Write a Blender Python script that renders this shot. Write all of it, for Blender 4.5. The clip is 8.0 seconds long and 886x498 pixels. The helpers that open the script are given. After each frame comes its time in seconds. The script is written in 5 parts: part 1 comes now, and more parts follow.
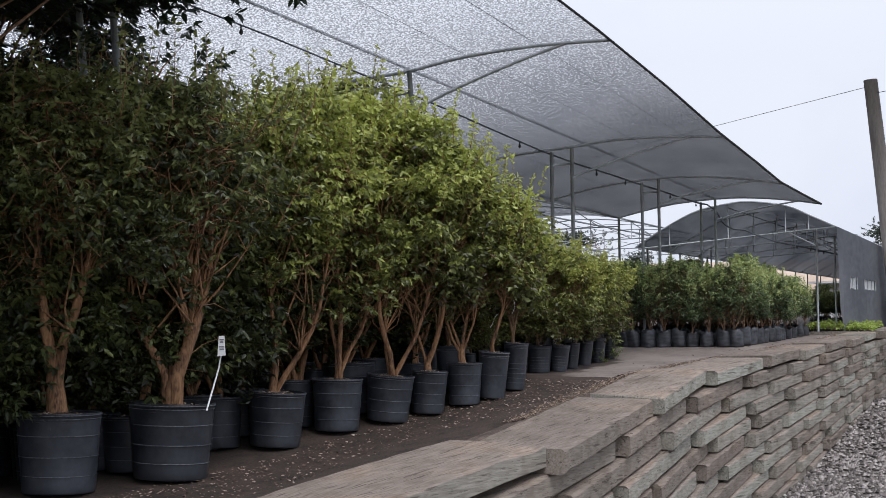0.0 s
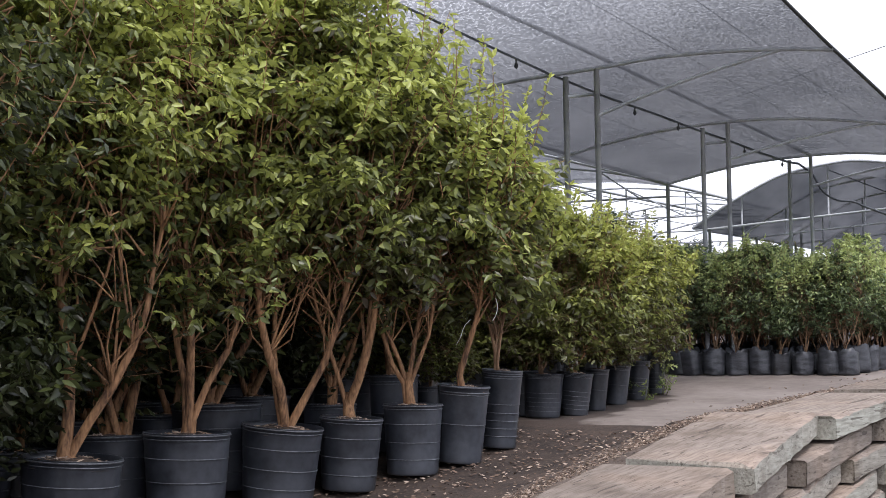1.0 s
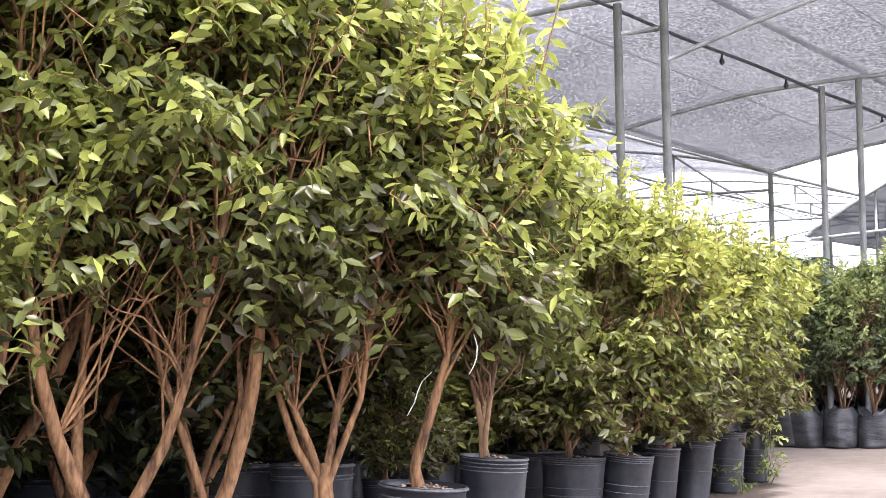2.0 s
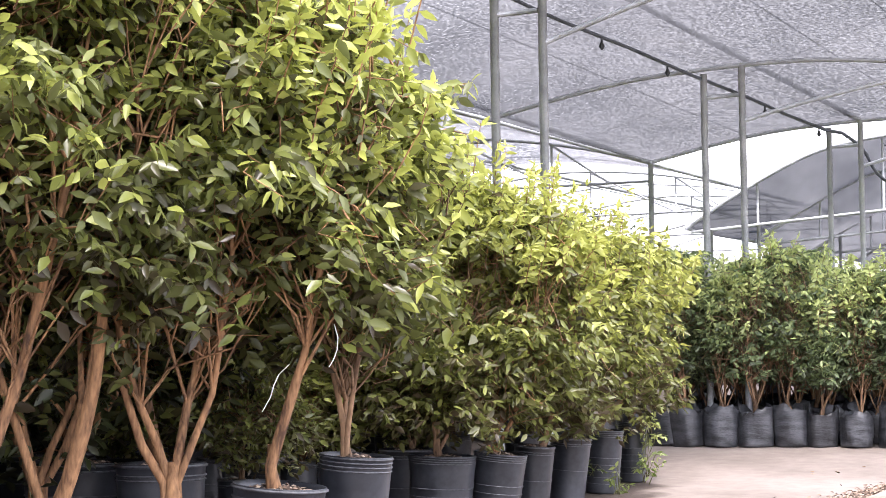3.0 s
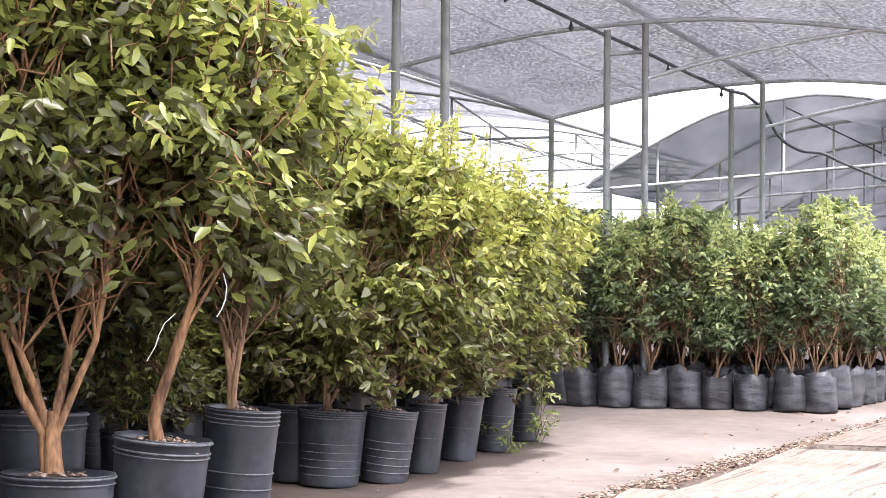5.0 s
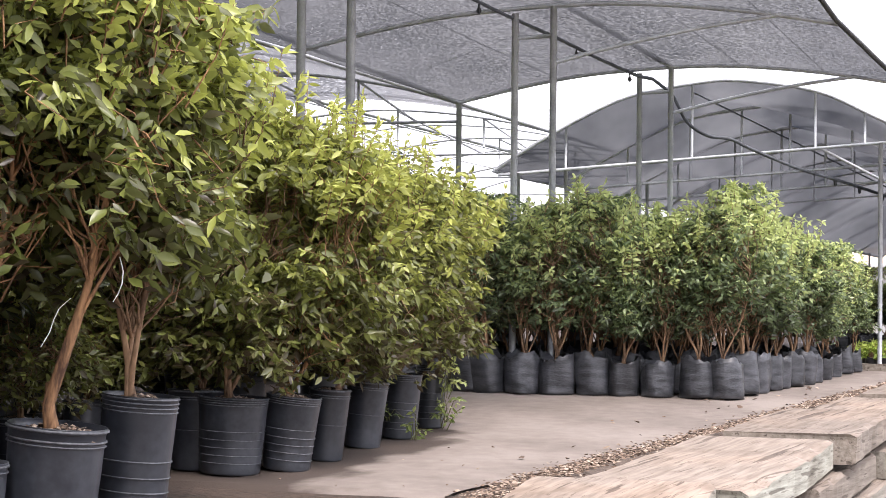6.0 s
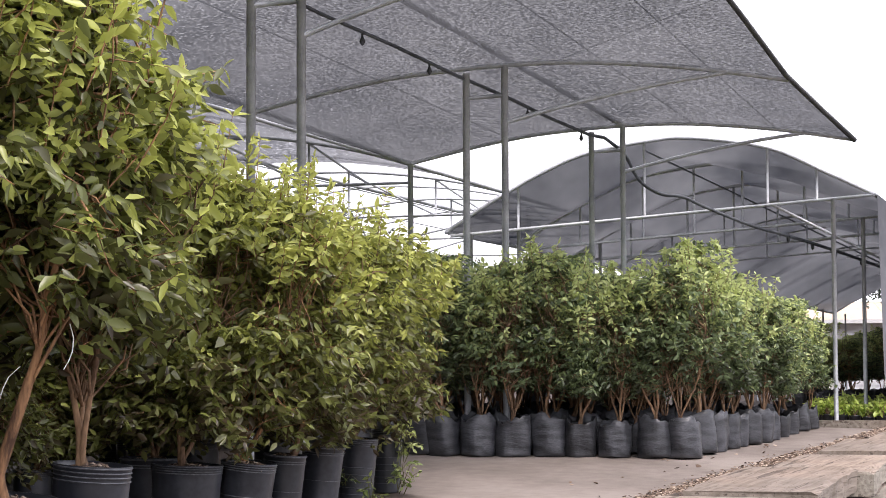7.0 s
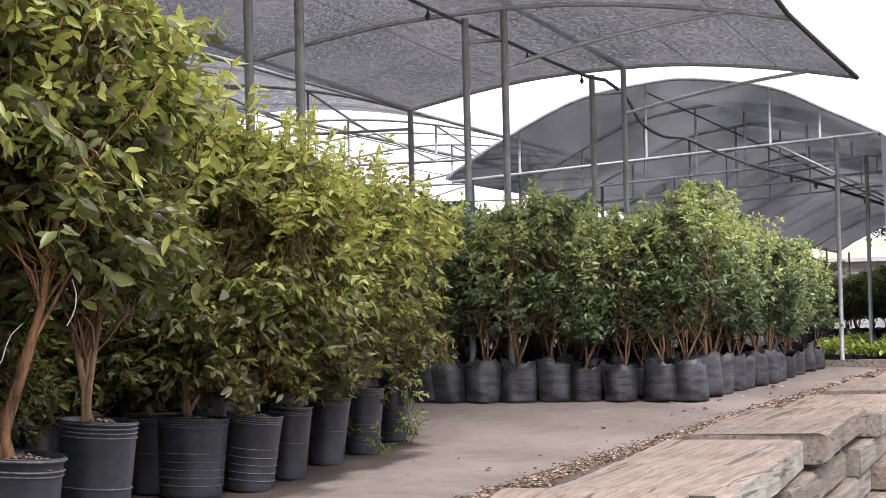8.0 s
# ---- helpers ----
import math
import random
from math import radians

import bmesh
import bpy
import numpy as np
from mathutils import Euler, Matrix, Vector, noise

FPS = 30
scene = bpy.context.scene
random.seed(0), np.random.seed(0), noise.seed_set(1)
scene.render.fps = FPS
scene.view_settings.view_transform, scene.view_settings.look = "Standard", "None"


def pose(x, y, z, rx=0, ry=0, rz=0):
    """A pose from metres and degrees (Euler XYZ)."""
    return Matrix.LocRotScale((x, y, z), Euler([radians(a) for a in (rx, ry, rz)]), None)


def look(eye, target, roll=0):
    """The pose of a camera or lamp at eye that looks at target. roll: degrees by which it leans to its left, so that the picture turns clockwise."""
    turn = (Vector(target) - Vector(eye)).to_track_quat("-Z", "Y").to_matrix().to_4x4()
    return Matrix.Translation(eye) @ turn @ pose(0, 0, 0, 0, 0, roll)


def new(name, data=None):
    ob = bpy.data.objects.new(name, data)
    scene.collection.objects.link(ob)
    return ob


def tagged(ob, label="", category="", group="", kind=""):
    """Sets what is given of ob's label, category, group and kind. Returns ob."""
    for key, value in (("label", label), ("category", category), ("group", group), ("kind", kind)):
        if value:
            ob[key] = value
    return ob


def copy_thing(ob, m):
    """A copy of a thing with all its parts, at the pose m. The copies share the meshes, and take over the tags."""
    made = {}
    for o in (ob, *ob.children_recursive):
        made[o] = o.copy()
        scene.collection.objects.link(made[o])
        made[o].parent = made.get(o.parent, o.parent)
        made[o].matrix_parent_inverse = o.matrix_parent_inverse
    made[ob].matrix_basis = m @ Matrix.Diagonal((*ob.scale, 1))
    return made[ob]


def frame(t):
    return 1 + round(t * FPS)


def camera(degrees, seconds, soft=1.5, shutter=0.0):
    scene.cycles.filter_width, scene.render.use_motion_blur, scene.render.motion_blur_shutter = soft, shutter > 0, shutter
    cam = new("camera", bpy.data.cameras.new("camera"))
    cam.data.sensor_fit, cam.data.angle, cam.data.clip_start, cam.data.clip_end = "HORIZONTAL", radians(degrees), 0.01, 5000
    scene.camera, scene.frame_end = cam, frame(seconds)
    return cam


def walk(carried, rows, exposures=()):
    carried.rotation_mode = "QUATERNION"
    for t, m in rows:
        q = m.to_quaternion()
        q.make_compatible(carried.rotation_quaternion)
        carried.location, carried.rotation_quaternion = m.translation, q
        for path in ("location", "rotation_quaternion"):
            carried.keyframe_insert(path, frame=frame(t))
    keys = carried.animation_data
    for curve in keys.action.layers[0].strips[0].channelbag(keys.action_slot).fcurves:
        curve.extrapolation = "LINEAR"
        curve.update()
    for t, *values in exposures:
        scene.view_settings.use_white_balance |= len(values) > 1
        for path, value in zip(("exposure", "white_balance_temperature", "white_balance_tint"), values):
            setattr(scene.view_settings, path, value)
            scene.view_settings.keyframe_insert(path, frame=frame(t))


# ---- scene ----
cam = camera(24.46, 8.0, soft=0.4)
# The path: seconds, eye, then heading (left of +y), tilt up and lean, in degrees.
PATH = [
    (0.0, 10.946, -22.685, 1.01, 24.228, 1.762, -1.0),
    (0.5, 8.9, -16.68, 0.98, 24.81, 1.80, -1.4),
    (1.0, 6.09, -9.385, 0.83, 25.25, 2.40, -1.05),
    (1.2, 5.165, -6.838, 0.955, 25.935, 2.39, -1.04),
    (1.65, 3.80, -2.95, 0.97, 27.1, 3.0, -1.05),
    (2.3, 2.942, -0.421, 0.98, 28.274, 3.659, -1.061),
    (2.5, 2.935, -0.41, 0.97, 27.292, 3.447, -0.531),
    (3.0, 2.926, -0.385, 0.948, 24.582, 3.335, -0.803),
    (3.5, 2.924, -0.393, 0.965, 23.924, 2.877, -0.17),
    (4.0, 2.885, -0.321, 0.932, 23.444, 2.637, 0.004),
    (4.2, 2.873, -0.286, 0.934, 23.286, 2.464, 0.332),
    (5.3, 2.814, -0.051, 0.942, 21.018, 1.956, 0.588),
    (5.5, 2.825, -0.017, 0.934, 20.551, 1.905, 0.71),
    (6.0, 2.795, 0.078, 0.943, 19.206, 1.69, 0.634),
    (6.5, 2.756, 0.159, 0.939, 18.273, 1.62, 0.176),
    (6.8, 2.735, 0.189, 0.945, 17.967, 2.536, -0.345),
    (7.0, 2.718, 0.205, 0.943, 17.799, 3.443, -0.246),
    (7.5, 2.688, 0.252, 0.951, 17.765, 3.129, -0.781),
    (8.0, 2.659, 0.295, 0.966, 17.796, 1.888, -1.313),
]


def aim(x, y, z, heading, tilt, lean):
    h, p = radians(heading), radians(tilt)
    ahead = Vector((-math.sin(h) * math.cos(p), math.cos(h) * math.cos(p), math.sin(p)))
    return look((x, y, z), Vector((x, y, z)) + ahead, lean)


walk(cam, [(r[0], aim(*r[1:])) for r in PATH],
     exposures=[(0.0, -0.60, 6050, 13), (0.5, -0.47, 6050, 14), (1.0, 0.0, 6150, 16), (1.2, 0.3, 6250, 16), (2.3, 1.52, 6400, 20), (3.0, 1.46, 6400, 20), (4.2, 1.40, 6400, 20), (5.3, 1.30, 6450, 20),
                (6.0, 0.8, 6550, 18), (6.8, 0.48, 6550, 19), (7.5, 0.30, 6550, 19), (8.0, 0.29, 6550, 19)])

# ---- sky and sun: bright overcast ----
world = bpy.data.worlds.new("overcast_sky")
scene.world = world
world.use_nodes = True
wn, wl = world.node_tree.nodes, world.node_tree.links
wn.clear()
sky = wn.new("ShaderNodeTexSky")
sky.sky_type, sky.sun_disc = "NISHITA", False
sky.sun_elevation, sky.sun_rotation = radians(61.5), radians(128)
grey = wn.new("ShaderNodeHueSaturation")
grey.inputs["Saturation"].default_value = 0.12
cloud_pos = wn.new("ShaderNodeTexCoord")
cloud = wn.new("ShaderNodeTexNoise")
cloud.inputs["Scale"].default_value, cloud.inputs["Detail"].default_value = 3.4, 6.0
cloud_ramp = wn.new("ShaderNodeValToRGB")
cloud_ramp.color_ramp.elements[0].position, cloud_ramp.color_ramp.elements[0].color = 0.33, (0.74, 0.78, 0.86, 1)
cloud_ramp.color_ramp.elements[1].position, cloud_ramp.color_ramp.elements[1].color = 0.56, (1.0, 1.0, 1.0, 1)
lit_cloud = wn.new("ShaderNodeMix")
lit_cloud.data_type, lit_cloud.blend_type = "RGBA", "MULTIPLY"
lit_cloud.inputs["Factor"].default_value = 1.0
veil = wn.new("ShaderNodeMix")
veil.data_type = "RGBA"
veil.inputs["Factor"].default_value = 0.75
veil.inputs["B"].default_value = (9.0, 9.2, 9.6, 1)
back = wn.new("ShaderNodeBackground")
back.inputs["Strength"].default_value = 0.15
wo = wn.new("ShaderNodeOutputWorld")
wl.new(sky.outputs["Color"], grey.inputs["Color"])
wl.new(grey.outputs["Color"], veil.inputs["A"])
wl.new(cloud_pos.outputs["Generated"], cloud.inputs["Vector"])
wl.new(cloud.outputs["Fac"], cloud_ramp.inputs["Fac"])
wl.new(veil.outputs["Result"], lit_cloud.inputs["A"])
wl.new(cloud_ramp.outputs["Color"], lit_cloud.inputs["B"])
height, dome, overhead = wn.new("ShaderNodeSeparateXYZ"), wn.new("ShaderNodeMapRange"), wn.new("ShaderNodeVectorMath")
dome.inputs["From Min"].default_value, dome.inputs["From Max"].default_value = 0.12, 1.0
dome.inputs["To Min"].default_value, dome.inputs["To Max"].default_value = 1.06, 2.1
overhead.operation = "SCALE"
wl.new(cloud_pos.outputs["Generated"], height.inputs["Vector"])
wl.new(height.outputs["Z"], dome.inputs["Value"])
wl.new(lit_cloud.outputs["Result"], overhead.inputs[0])
wl.new(dome.outputs["Result"], overhead.inputs["Scale"])
wl.new(overhead.outputs["Vector"], back.inputs["Color"])
wl.new(back.outputs["Background"], wo.inputs["Surface"])

sun = new("sun", bpy.data.lights.new("sun", "SUN"))
sun.data.energy, sun.data.angle, sun.data.color = 2.1, radians(14), (1.0, 0.94, 0.86)
sun.matrix_world = look((9.0, -3, 21), (0, 4, 0))

# ---- materials ----


def material(name, dark, light, scale, rough, bump=0.0, bump_scale=60.0, stretch=(1, 1, 1), metal=0.0, fine=0.35, vary=0.0):
    """Two scales of mottling between two colours, with fine relief."""
    m = bpy.data.materials.new(name)
    m.use_nodes = True
    n, l = m.node_tree.nodes, m.node_tree.links
    b = n["Principled BSDF"]
    at = n.new("ShaderNodeTexCoord")
    mp = n.new("ShaderNodeMapping")
    mp.inputs["Scale"].default_value = stretch
    l.new(at.outputs["Object"], mp.inputs["Vector"])
    big, small = n.new("ShaderNodeTexNoise"), n.new("ShaderNodeTexNoise")
    big.inputs["Scale"].default_value, big.inputs["Detail"].default_value = scale, 5
    small.inputs["Scale"].default_value, small.inputs["Detail"].default_value = scale * 9, 4
    for k in (big, small):
        l.new(mp.outputs["Vector"], k.inputs["Vector"])
    mix = n.new("ShaderNodeMix")
    mix.inputs["Factor"].default_value = fine
    l.new(big.outputs["Fac"], mix.inputs["A"])
    l.new(small.outputs["Fac"], mix.inputs["B"])
    ramp = n.new("ShaderNodeValToRGB")
    ramp.color_ramp.elements[0].position, ramp.color_ramp.elements[0].color = 0.36, (*dark, 1)
    ramp.color_ramp.elements[1].position, ramp.color_ramp.elements[1].color = 0.64, (*light, 1)
    l.new(mix.outputs["Result"], ramp.inputs["Fac"])
    last = ramp.outputs["Color"]
    if vary:
        info = n.new("ShaderNodeObjectInfo")
        span = n.new("ShaderNodeMapRange")
        span.inputs["To Min"].default_value, span.inputs["To Max"].default_value = 1 - vary, 1 + vary
        hsv = n.new("ShaderNodeHueSaturation")
        l.new(info.outputs["Random"], span.inputs["Value"])
        l.new(span.outputs["Result"], hsv.inputs["Value"])
        l.new(last, hsv.inputs["Color"])
        last = hsv.outputs["Color"]
    l.new(last, b.inputs["Base Color"])
    b.inputs["Roughness"].default_value, b.inputs["Metallic"].default_value = rough, metal
    if bump:
        tex = n.new("ShaderNodeTexNoise")
        tex.inputs["Scale"].default_value, tex.inputs["Detail"].default_value = bump_scale, 6
        l.new(mp.outputs["Vector"], tex.inputs["Vector"])
        bp = n.new("ShaderNodeBump")
        bp.inputs["Strength"].default_value, bp.inputs["Distance"].default_value = bump, 0.01
        l.new(tex.outputs["Fac"], bp.inputs["Height"])
        l.new(bp.outputs["Normal"], b.inputs["Normal"])
    return m


def leaf_material(name, old, mid, young):
    m = bpy.data.materials.new(name)
    m.use_nodes = True
    n, l = m.node_tree.nodes, m.node_tree.links
    b = n["Principled BSDF"]
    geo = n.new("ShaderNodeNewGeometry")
    # Leaf age, with the lower crown's shade put into the same value.
    age_shade = n.new("ShaderNodeAttribute")
    age_shade.attribute_name = "young"
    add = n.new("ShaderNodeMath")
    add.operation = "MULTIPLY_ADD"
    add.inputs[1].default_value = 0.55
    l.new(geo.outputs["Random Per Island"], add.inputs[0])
    l.new(age_shade.outputs["Fac"], add.inputs[2])
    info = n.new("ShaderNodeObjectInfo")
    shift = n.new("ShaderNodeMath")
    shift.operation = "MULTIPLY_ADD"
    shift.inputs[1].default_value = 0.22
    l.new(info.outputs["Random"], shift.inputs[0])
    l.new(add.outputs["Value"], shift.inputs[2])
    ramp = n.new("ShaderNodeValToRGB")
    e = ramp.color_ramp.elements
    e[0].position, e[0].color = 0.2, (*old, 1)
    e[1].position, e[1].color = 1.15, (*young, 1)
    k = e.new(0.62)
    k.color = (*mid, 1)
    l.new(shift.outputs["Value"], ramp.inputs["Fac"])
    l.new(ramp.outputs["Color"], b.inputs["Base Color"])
    b.inputs["Roughness"].default_value = 0.34
    b.inputs["Specular IOR Level"].default_value = 0.55
    glow = n.new("ShaderNodeBsdfTranslucent")
    l.new(ramp.outputs["Color"], glow.inputs["Color"])
    mix = n.new("ShaderNodeMixShader")
    mix.inputs["Fac"].default_value = 0.4
    out = n["Material Output"]
    l.new(b.outputs["BSDF"], mix.inputs[1])
    l.new(glow.outputs["BSDF"], mix.inputs[2])
    l.new(mix.outputs["Shader"], out.inputs["Surface"])
    return m


def chip_material(name, dark, mid, light):
    """Small loose pieces, each of its own shade."""
    m = bpy.data.materials.new(name)
    m.use_nodes = True
    n, l = m.node_tree.nodes, m.node_tree.links
    geo, ramp = n.new("ShaderNodeNewGeometry"), n.new("ShaderNodeValToRGB")
    e = ramp.color_ramp.elements
    e[0].position, e[0].color = 0.0, (*dark, 1)
    e[1].position, e[1].color = 1.0, (*light, 1)
    e.new(0.6).color = (*mid, 1)
    l.new(geo.outputs["Random Per Island"], ramp.inputs["Fac"])
    l.new(ramp.outputs["Color"], n["Principled BSDF"].inputs["Base Color"])
    n["Principled BSDF"].inputs["Roughness"].default_value = 0.85
    return m


WALL_TURN = 0.1471


def timber_material(name):
    """Weathered sleeper wood: grain and cracks along the run, greenish and brown patches, dirt."""
    m = bpy.data.materials.new(name)
    m.use_nodes = True
    n, l = m.node_tree.nodes, m.node_tree.links
    b = n["Principled BSDF"]
    b.inputs["Roughness"].default_value = 0.9
    at, mp = n.new("ShaderNodeTexCoord"), n.new("ShaderNodeMapping")
    turn = n.new("ShaderNodeMapping")
    turn.inputs["Rotation"].default_value = (0, 0, WALL_TURN)
    mp.inputs["Scale"].default_value = (1, 0.045, 1)
    l.new(at.outputs["Object"], turn.inputs["Vector"])
    l.new(turn.outputs["Vector"], mp.inputs["Vector"])

    def noise(scale, detail, source):
        t = n.new("ShaderNodeTexNoise")
        t.inputs["Scale"].default_value, t.inputs["Detail"].default_value = scale, detail
        l.new(source, t.inputs["Vector"])
        return t.outputs["Fac"]

    def ramp(fac, stops):
        r = n.new("ShaderNodeValToRGB")
        e = r.color_ramp.elements
        e[0].position, e[0].color = stops[0][0], (*stops[0][1], 1)
        e[1].position, e[1].color = stops[1][0], (*stops[1][1], 1)
        for p, c in stops[2:]:
            e.new(p).color = (*c, 1)
        l.new(fac, r.inputs["Fac"])
        return r.outputs["Color"]

    def blend(kind, fac, a, c):
        x = n.new("ShaderNodeMix")
        x.data_type, x.blend_type = "RGBA", kind
        x.inputs["Factor"].default_value = fac
        l.new(a, x.inputs["A"])
        l.new(c, x.inputs["B"])
        return x.outputs["Result"]

    patch = ramp(noise(0.8, 3, at.outputs["Object"]), [(0.35, (0.25, 0.205, 0.167)), (0.66, (0.325, 0.252, 0.196)), (0.5, (0.275, 0.226, 0.185))])
    grain_fac = noise(30, 4, mp.outputs["Vector"])
    grain = ramp(grain_fac, [(0.32, (0.66, 0.64, 0.62)), (0.64, (1.06, 1.06, 1.06))])
    long_map = n.new("ShaderNodeMapping")
    long_map.inputs["Scale"].default_value = (1, 0.022, 1)
    l.new(turn.outputs["Vector"], long_map.inputs["Vector"])
    crack_fac = noise(15, 4, long_map.outputs["Vector"])
    crack = ramp(crack_fac, [(0.345, (0.25, 0.21, 0.19)), (0.365, (1.0, 1.0, 1.0))])
    dirt = ramp(noise(2.2, 6, at.outputs["Object"]), [(0.28, (0.55, 0.49, 0.44)), (0.50, (1.0, 1.0, 1.0))])
    # algae on the standing faces, of a different strength on each sleeper
    which, facing = n.new("ShaderNodeObjectInfo"), n.new("ShaderNodeNewGeometry")
    split = n.new("ShaderNodeSeparateXYZ")
    l.new(facing.outputs["True Normal"], split.inputs["Vector"])
    side = n.new("ShaderNodeMapRange")
    side.inputs["From Min"].default_value, side.inputs["From Max"].default_value = 0.7, 0.3
    l.new(split.outputs["Z"], side.inputs["Value"])
    times = n.new("ShaderNodeMath")
    times.operation = "MULTIPLY"
    l.new(which.outputs["Random"], times.inputs[0])
    l.new(side.outputs["Result"], times.inputs[1])
    algae = n.new("ShaderNodeMix")
    algae.data_type = "RGBA"
    algae.inputs["B"].default_value = (0.37, 0.37, 0.315, 1)
    l.new(times.outputs["Value"], algae.inputs["Factor"])
    l.new(patch, algae.inputs["A"])
    col = blend("MULTIPLY", 1.0, algae.outputs["Result"], grain)
    col = blend("MULTIPLY", 0.7, col, crack)
    fine_map = n.new("ShaderNodeMapping")
    fine_map.inputs["Scale"].default_value = (1, 0.02, 1)
    l.new(turn.outputs["Vector"], fine_map.inputs["Vector"])
    check = ramp(noise(52, 2, fine_map.outputs["Vector"]), [(0.33, (0.35, 0.31, 0.28)), (0.36, (1.0, 1.0, 1.0))])
    col = blend("MULTIPLY", 0.65, col, check)
    col = blend("MULTIPLY", 0.65, col, dirt)
    info, span, hsv = n.new("ShaderNodeObjectInfo"), n.new("ShaderNodeMapRange"), n.new("ShaderNodeHueSaturation")
    span.inputs["To Min"].default_value, span.inputs["To Max"].default_value = 0.78, 1.02
    l.new(info.outputs["Random"], span.inputs["Value"])
    l.new(span.outputs["Result"], hsv.inputs["Value"])
    l.new(col, hsv.inputs["Color"])
    l.new(hsv.outputs["Color"], b.inputs["Base Color"])
    hsum = n.new("ShaderNodeMath")
    hsum.operation = "ADD"
    l.new(grain_fac, hsum.inputs[0])
    l.new(crack_fac, hsum.inputs[1])
    bp = n.new("ShaderNodeBump")
    bp.inputs["Strength"].default_value, bp.inputs["Distance"].default_value = 0.6, 0.012
    l.new(hsum.outputs["Value"], bp.inputs["Height"])
    l.new(bp.outputs["Normal"], b.inputs["Normal"])
    return m


def net_material(name, tone, openness, weave, spread=0.22, pull=0.4, patch=0.25, near_light=None):
    """Knitted shade cloth: dark threads with light coming through and through the gaps. The last argument: tone and
    openness that put brighter light into its near end.
    """
    m = bpy.data.materials.new(name)
    m.use_nodes = True
    n, l = m.node_tree.nodes, m.node_tree.links
    b = n["Principled BSDF"]
    b.inputs["Roughness"].default_value = 0.7
    at = n.new("ShaderNodeTexCoord")
    knit = n.new("ShaderNodeMapping")
    knit.inputs["Rotation"].default_value = (0, 0, radians(-18))
    knit.inputs["Scale"].default_value = (pull, 1.0, 1.0)
    l.new(at.outputs["Object"], knit.inputs["Vector"])
    grain = n.new("ShaderNodeTexNoise")
    grain.inputs["Scale"].default_value, grain.inputs["Detail"].default_value = weave, 3
    l.new(knit.outputs["Vector"], grain.inputs["Vector"])
    wide = n.new("ShaderNodeTexNoise")
    wide.inputs["Scale"].default_value, wide.inputs["Detail"].default_value = 0.9, 4
    l.new(at.outputs["Object"], wide.inputs["Vector"])
    c = n.new("ShaderNodeValToRGB")
    c.color_ramp.elements[0].position, c.color_ramp.elements[0].color = 0.3, (tone * (1 - patch), tone * (1.03 - patch), tone * (1.1 - patch), 1)
    c.color_ramp.elements[1].position, c.color_ramp.elements[1].color = 0.7, (tone * (0.95 + patch), tone * (0.97 + patch), tone * (1.03 + patch), 1)
    l.new(wide.outputs["Fac"], c.inputs["Fac"])
    colour = c.outputs["Color"]
    # brighter and more open towards the near end: light put into the cloth
    if near_light:
        place, near_end = n.new("ShaderNodeSeparateXYZ"), n.new("ShaderNodeMapRange")
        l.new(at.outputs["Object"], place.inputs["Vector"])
        near_end.interpolation_type = "SMOOTHSTEP"
        near_end.inputs["From Min"].default_value, near_end.inputs["From Max"].default_value = 16.5, 8.5
        l.new(place.outputs["Y"], near_end.inputs["Value"])
        near_tone = n.new("ShaderNodeMix")
        near_tone.data_type = "RGBA"
        near_tone.inputs["B"].default_value = (near_light[0], near_light[0] * 1.02, near_light[0] * 1.07, 1)
        l.new(near_end.outputs["Result"], near_tone.inputs["Factor"])
        l.new(colour, near_tone.inputs["A"])
        colour = near_tone.outputs["Result"]
    l.new(colour, b.inputs["Base Color"])
    through_cloth = n.new("ShaderNodeBsdfTranslucent")
    l.new(colour, through_cloth.inputs["Color"])
    cloth = n.new("ShaderNodeMixShader")
    cloth.inputs["Fac"].default_value = 0.6
    l.new(b.outputs["BSDF"], cloth.inputs[1])
    l.new(through_cloth.outputs["BSDF"], cloth.inputs[2])
    gap = n.new("ShaderNodeMapRange")
    gap.inputs["From Min"].default_value, gap.inputs["From Max"].default_value = 0.42, 0.70
    gap.inputs["To Min"].default_value, gap.inputs["To Max"].default_value = max(0.0, openness - spread), openness + spread * 1.2
    l.new(grain.outputs["Fac"], gap.inputs["Value"])
    clear = n.new("ShaderNodeBsdfTransparent")
    mix = n.new("ShaderNodeMixShader")
    holes = gap.outputs["Result"]
    if near_light:
        coarse, near_gaps, thin = n.new("ShaderNodeTexNoise"), n.new("ShaderNodeMapRange"), n.new("ShaderNodeMath")
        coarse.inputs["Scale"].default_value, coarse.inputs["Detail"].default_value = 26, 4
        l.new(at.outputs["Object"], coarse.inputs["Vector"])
        near_gaps.inputs["From Min"].default_value, near_gaps.inputs["From Max"].default_value = 0.42, 0.60
        near_gaps.inputs["To Min"].default_value, near_gaps.inputs["To Max"].default_value = near_light[1] * 0.2, near_light[1] * 2.1
        l.new(coarse.outputs["Fac"], near_gaps.inputs["Value"])
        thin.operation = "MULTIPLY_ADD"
        l.new(near_gaps.outputs["Result"], thin.inputs[1])
        l.new(near_end.outputs["Result"], thin.inputs[0])
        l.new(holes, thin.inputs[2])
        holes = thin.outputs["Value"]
    l.new(holes, mix.inputs["Fac"])
    l.new(cloth.outputs["Shader"], mix.inputs[1])
    l.new(clear.outputs["BSDF"], mix.inputs[2])
    l.new(mix.outputs["Shader"], n["Material Output"].inputs["Surface"])
    return m


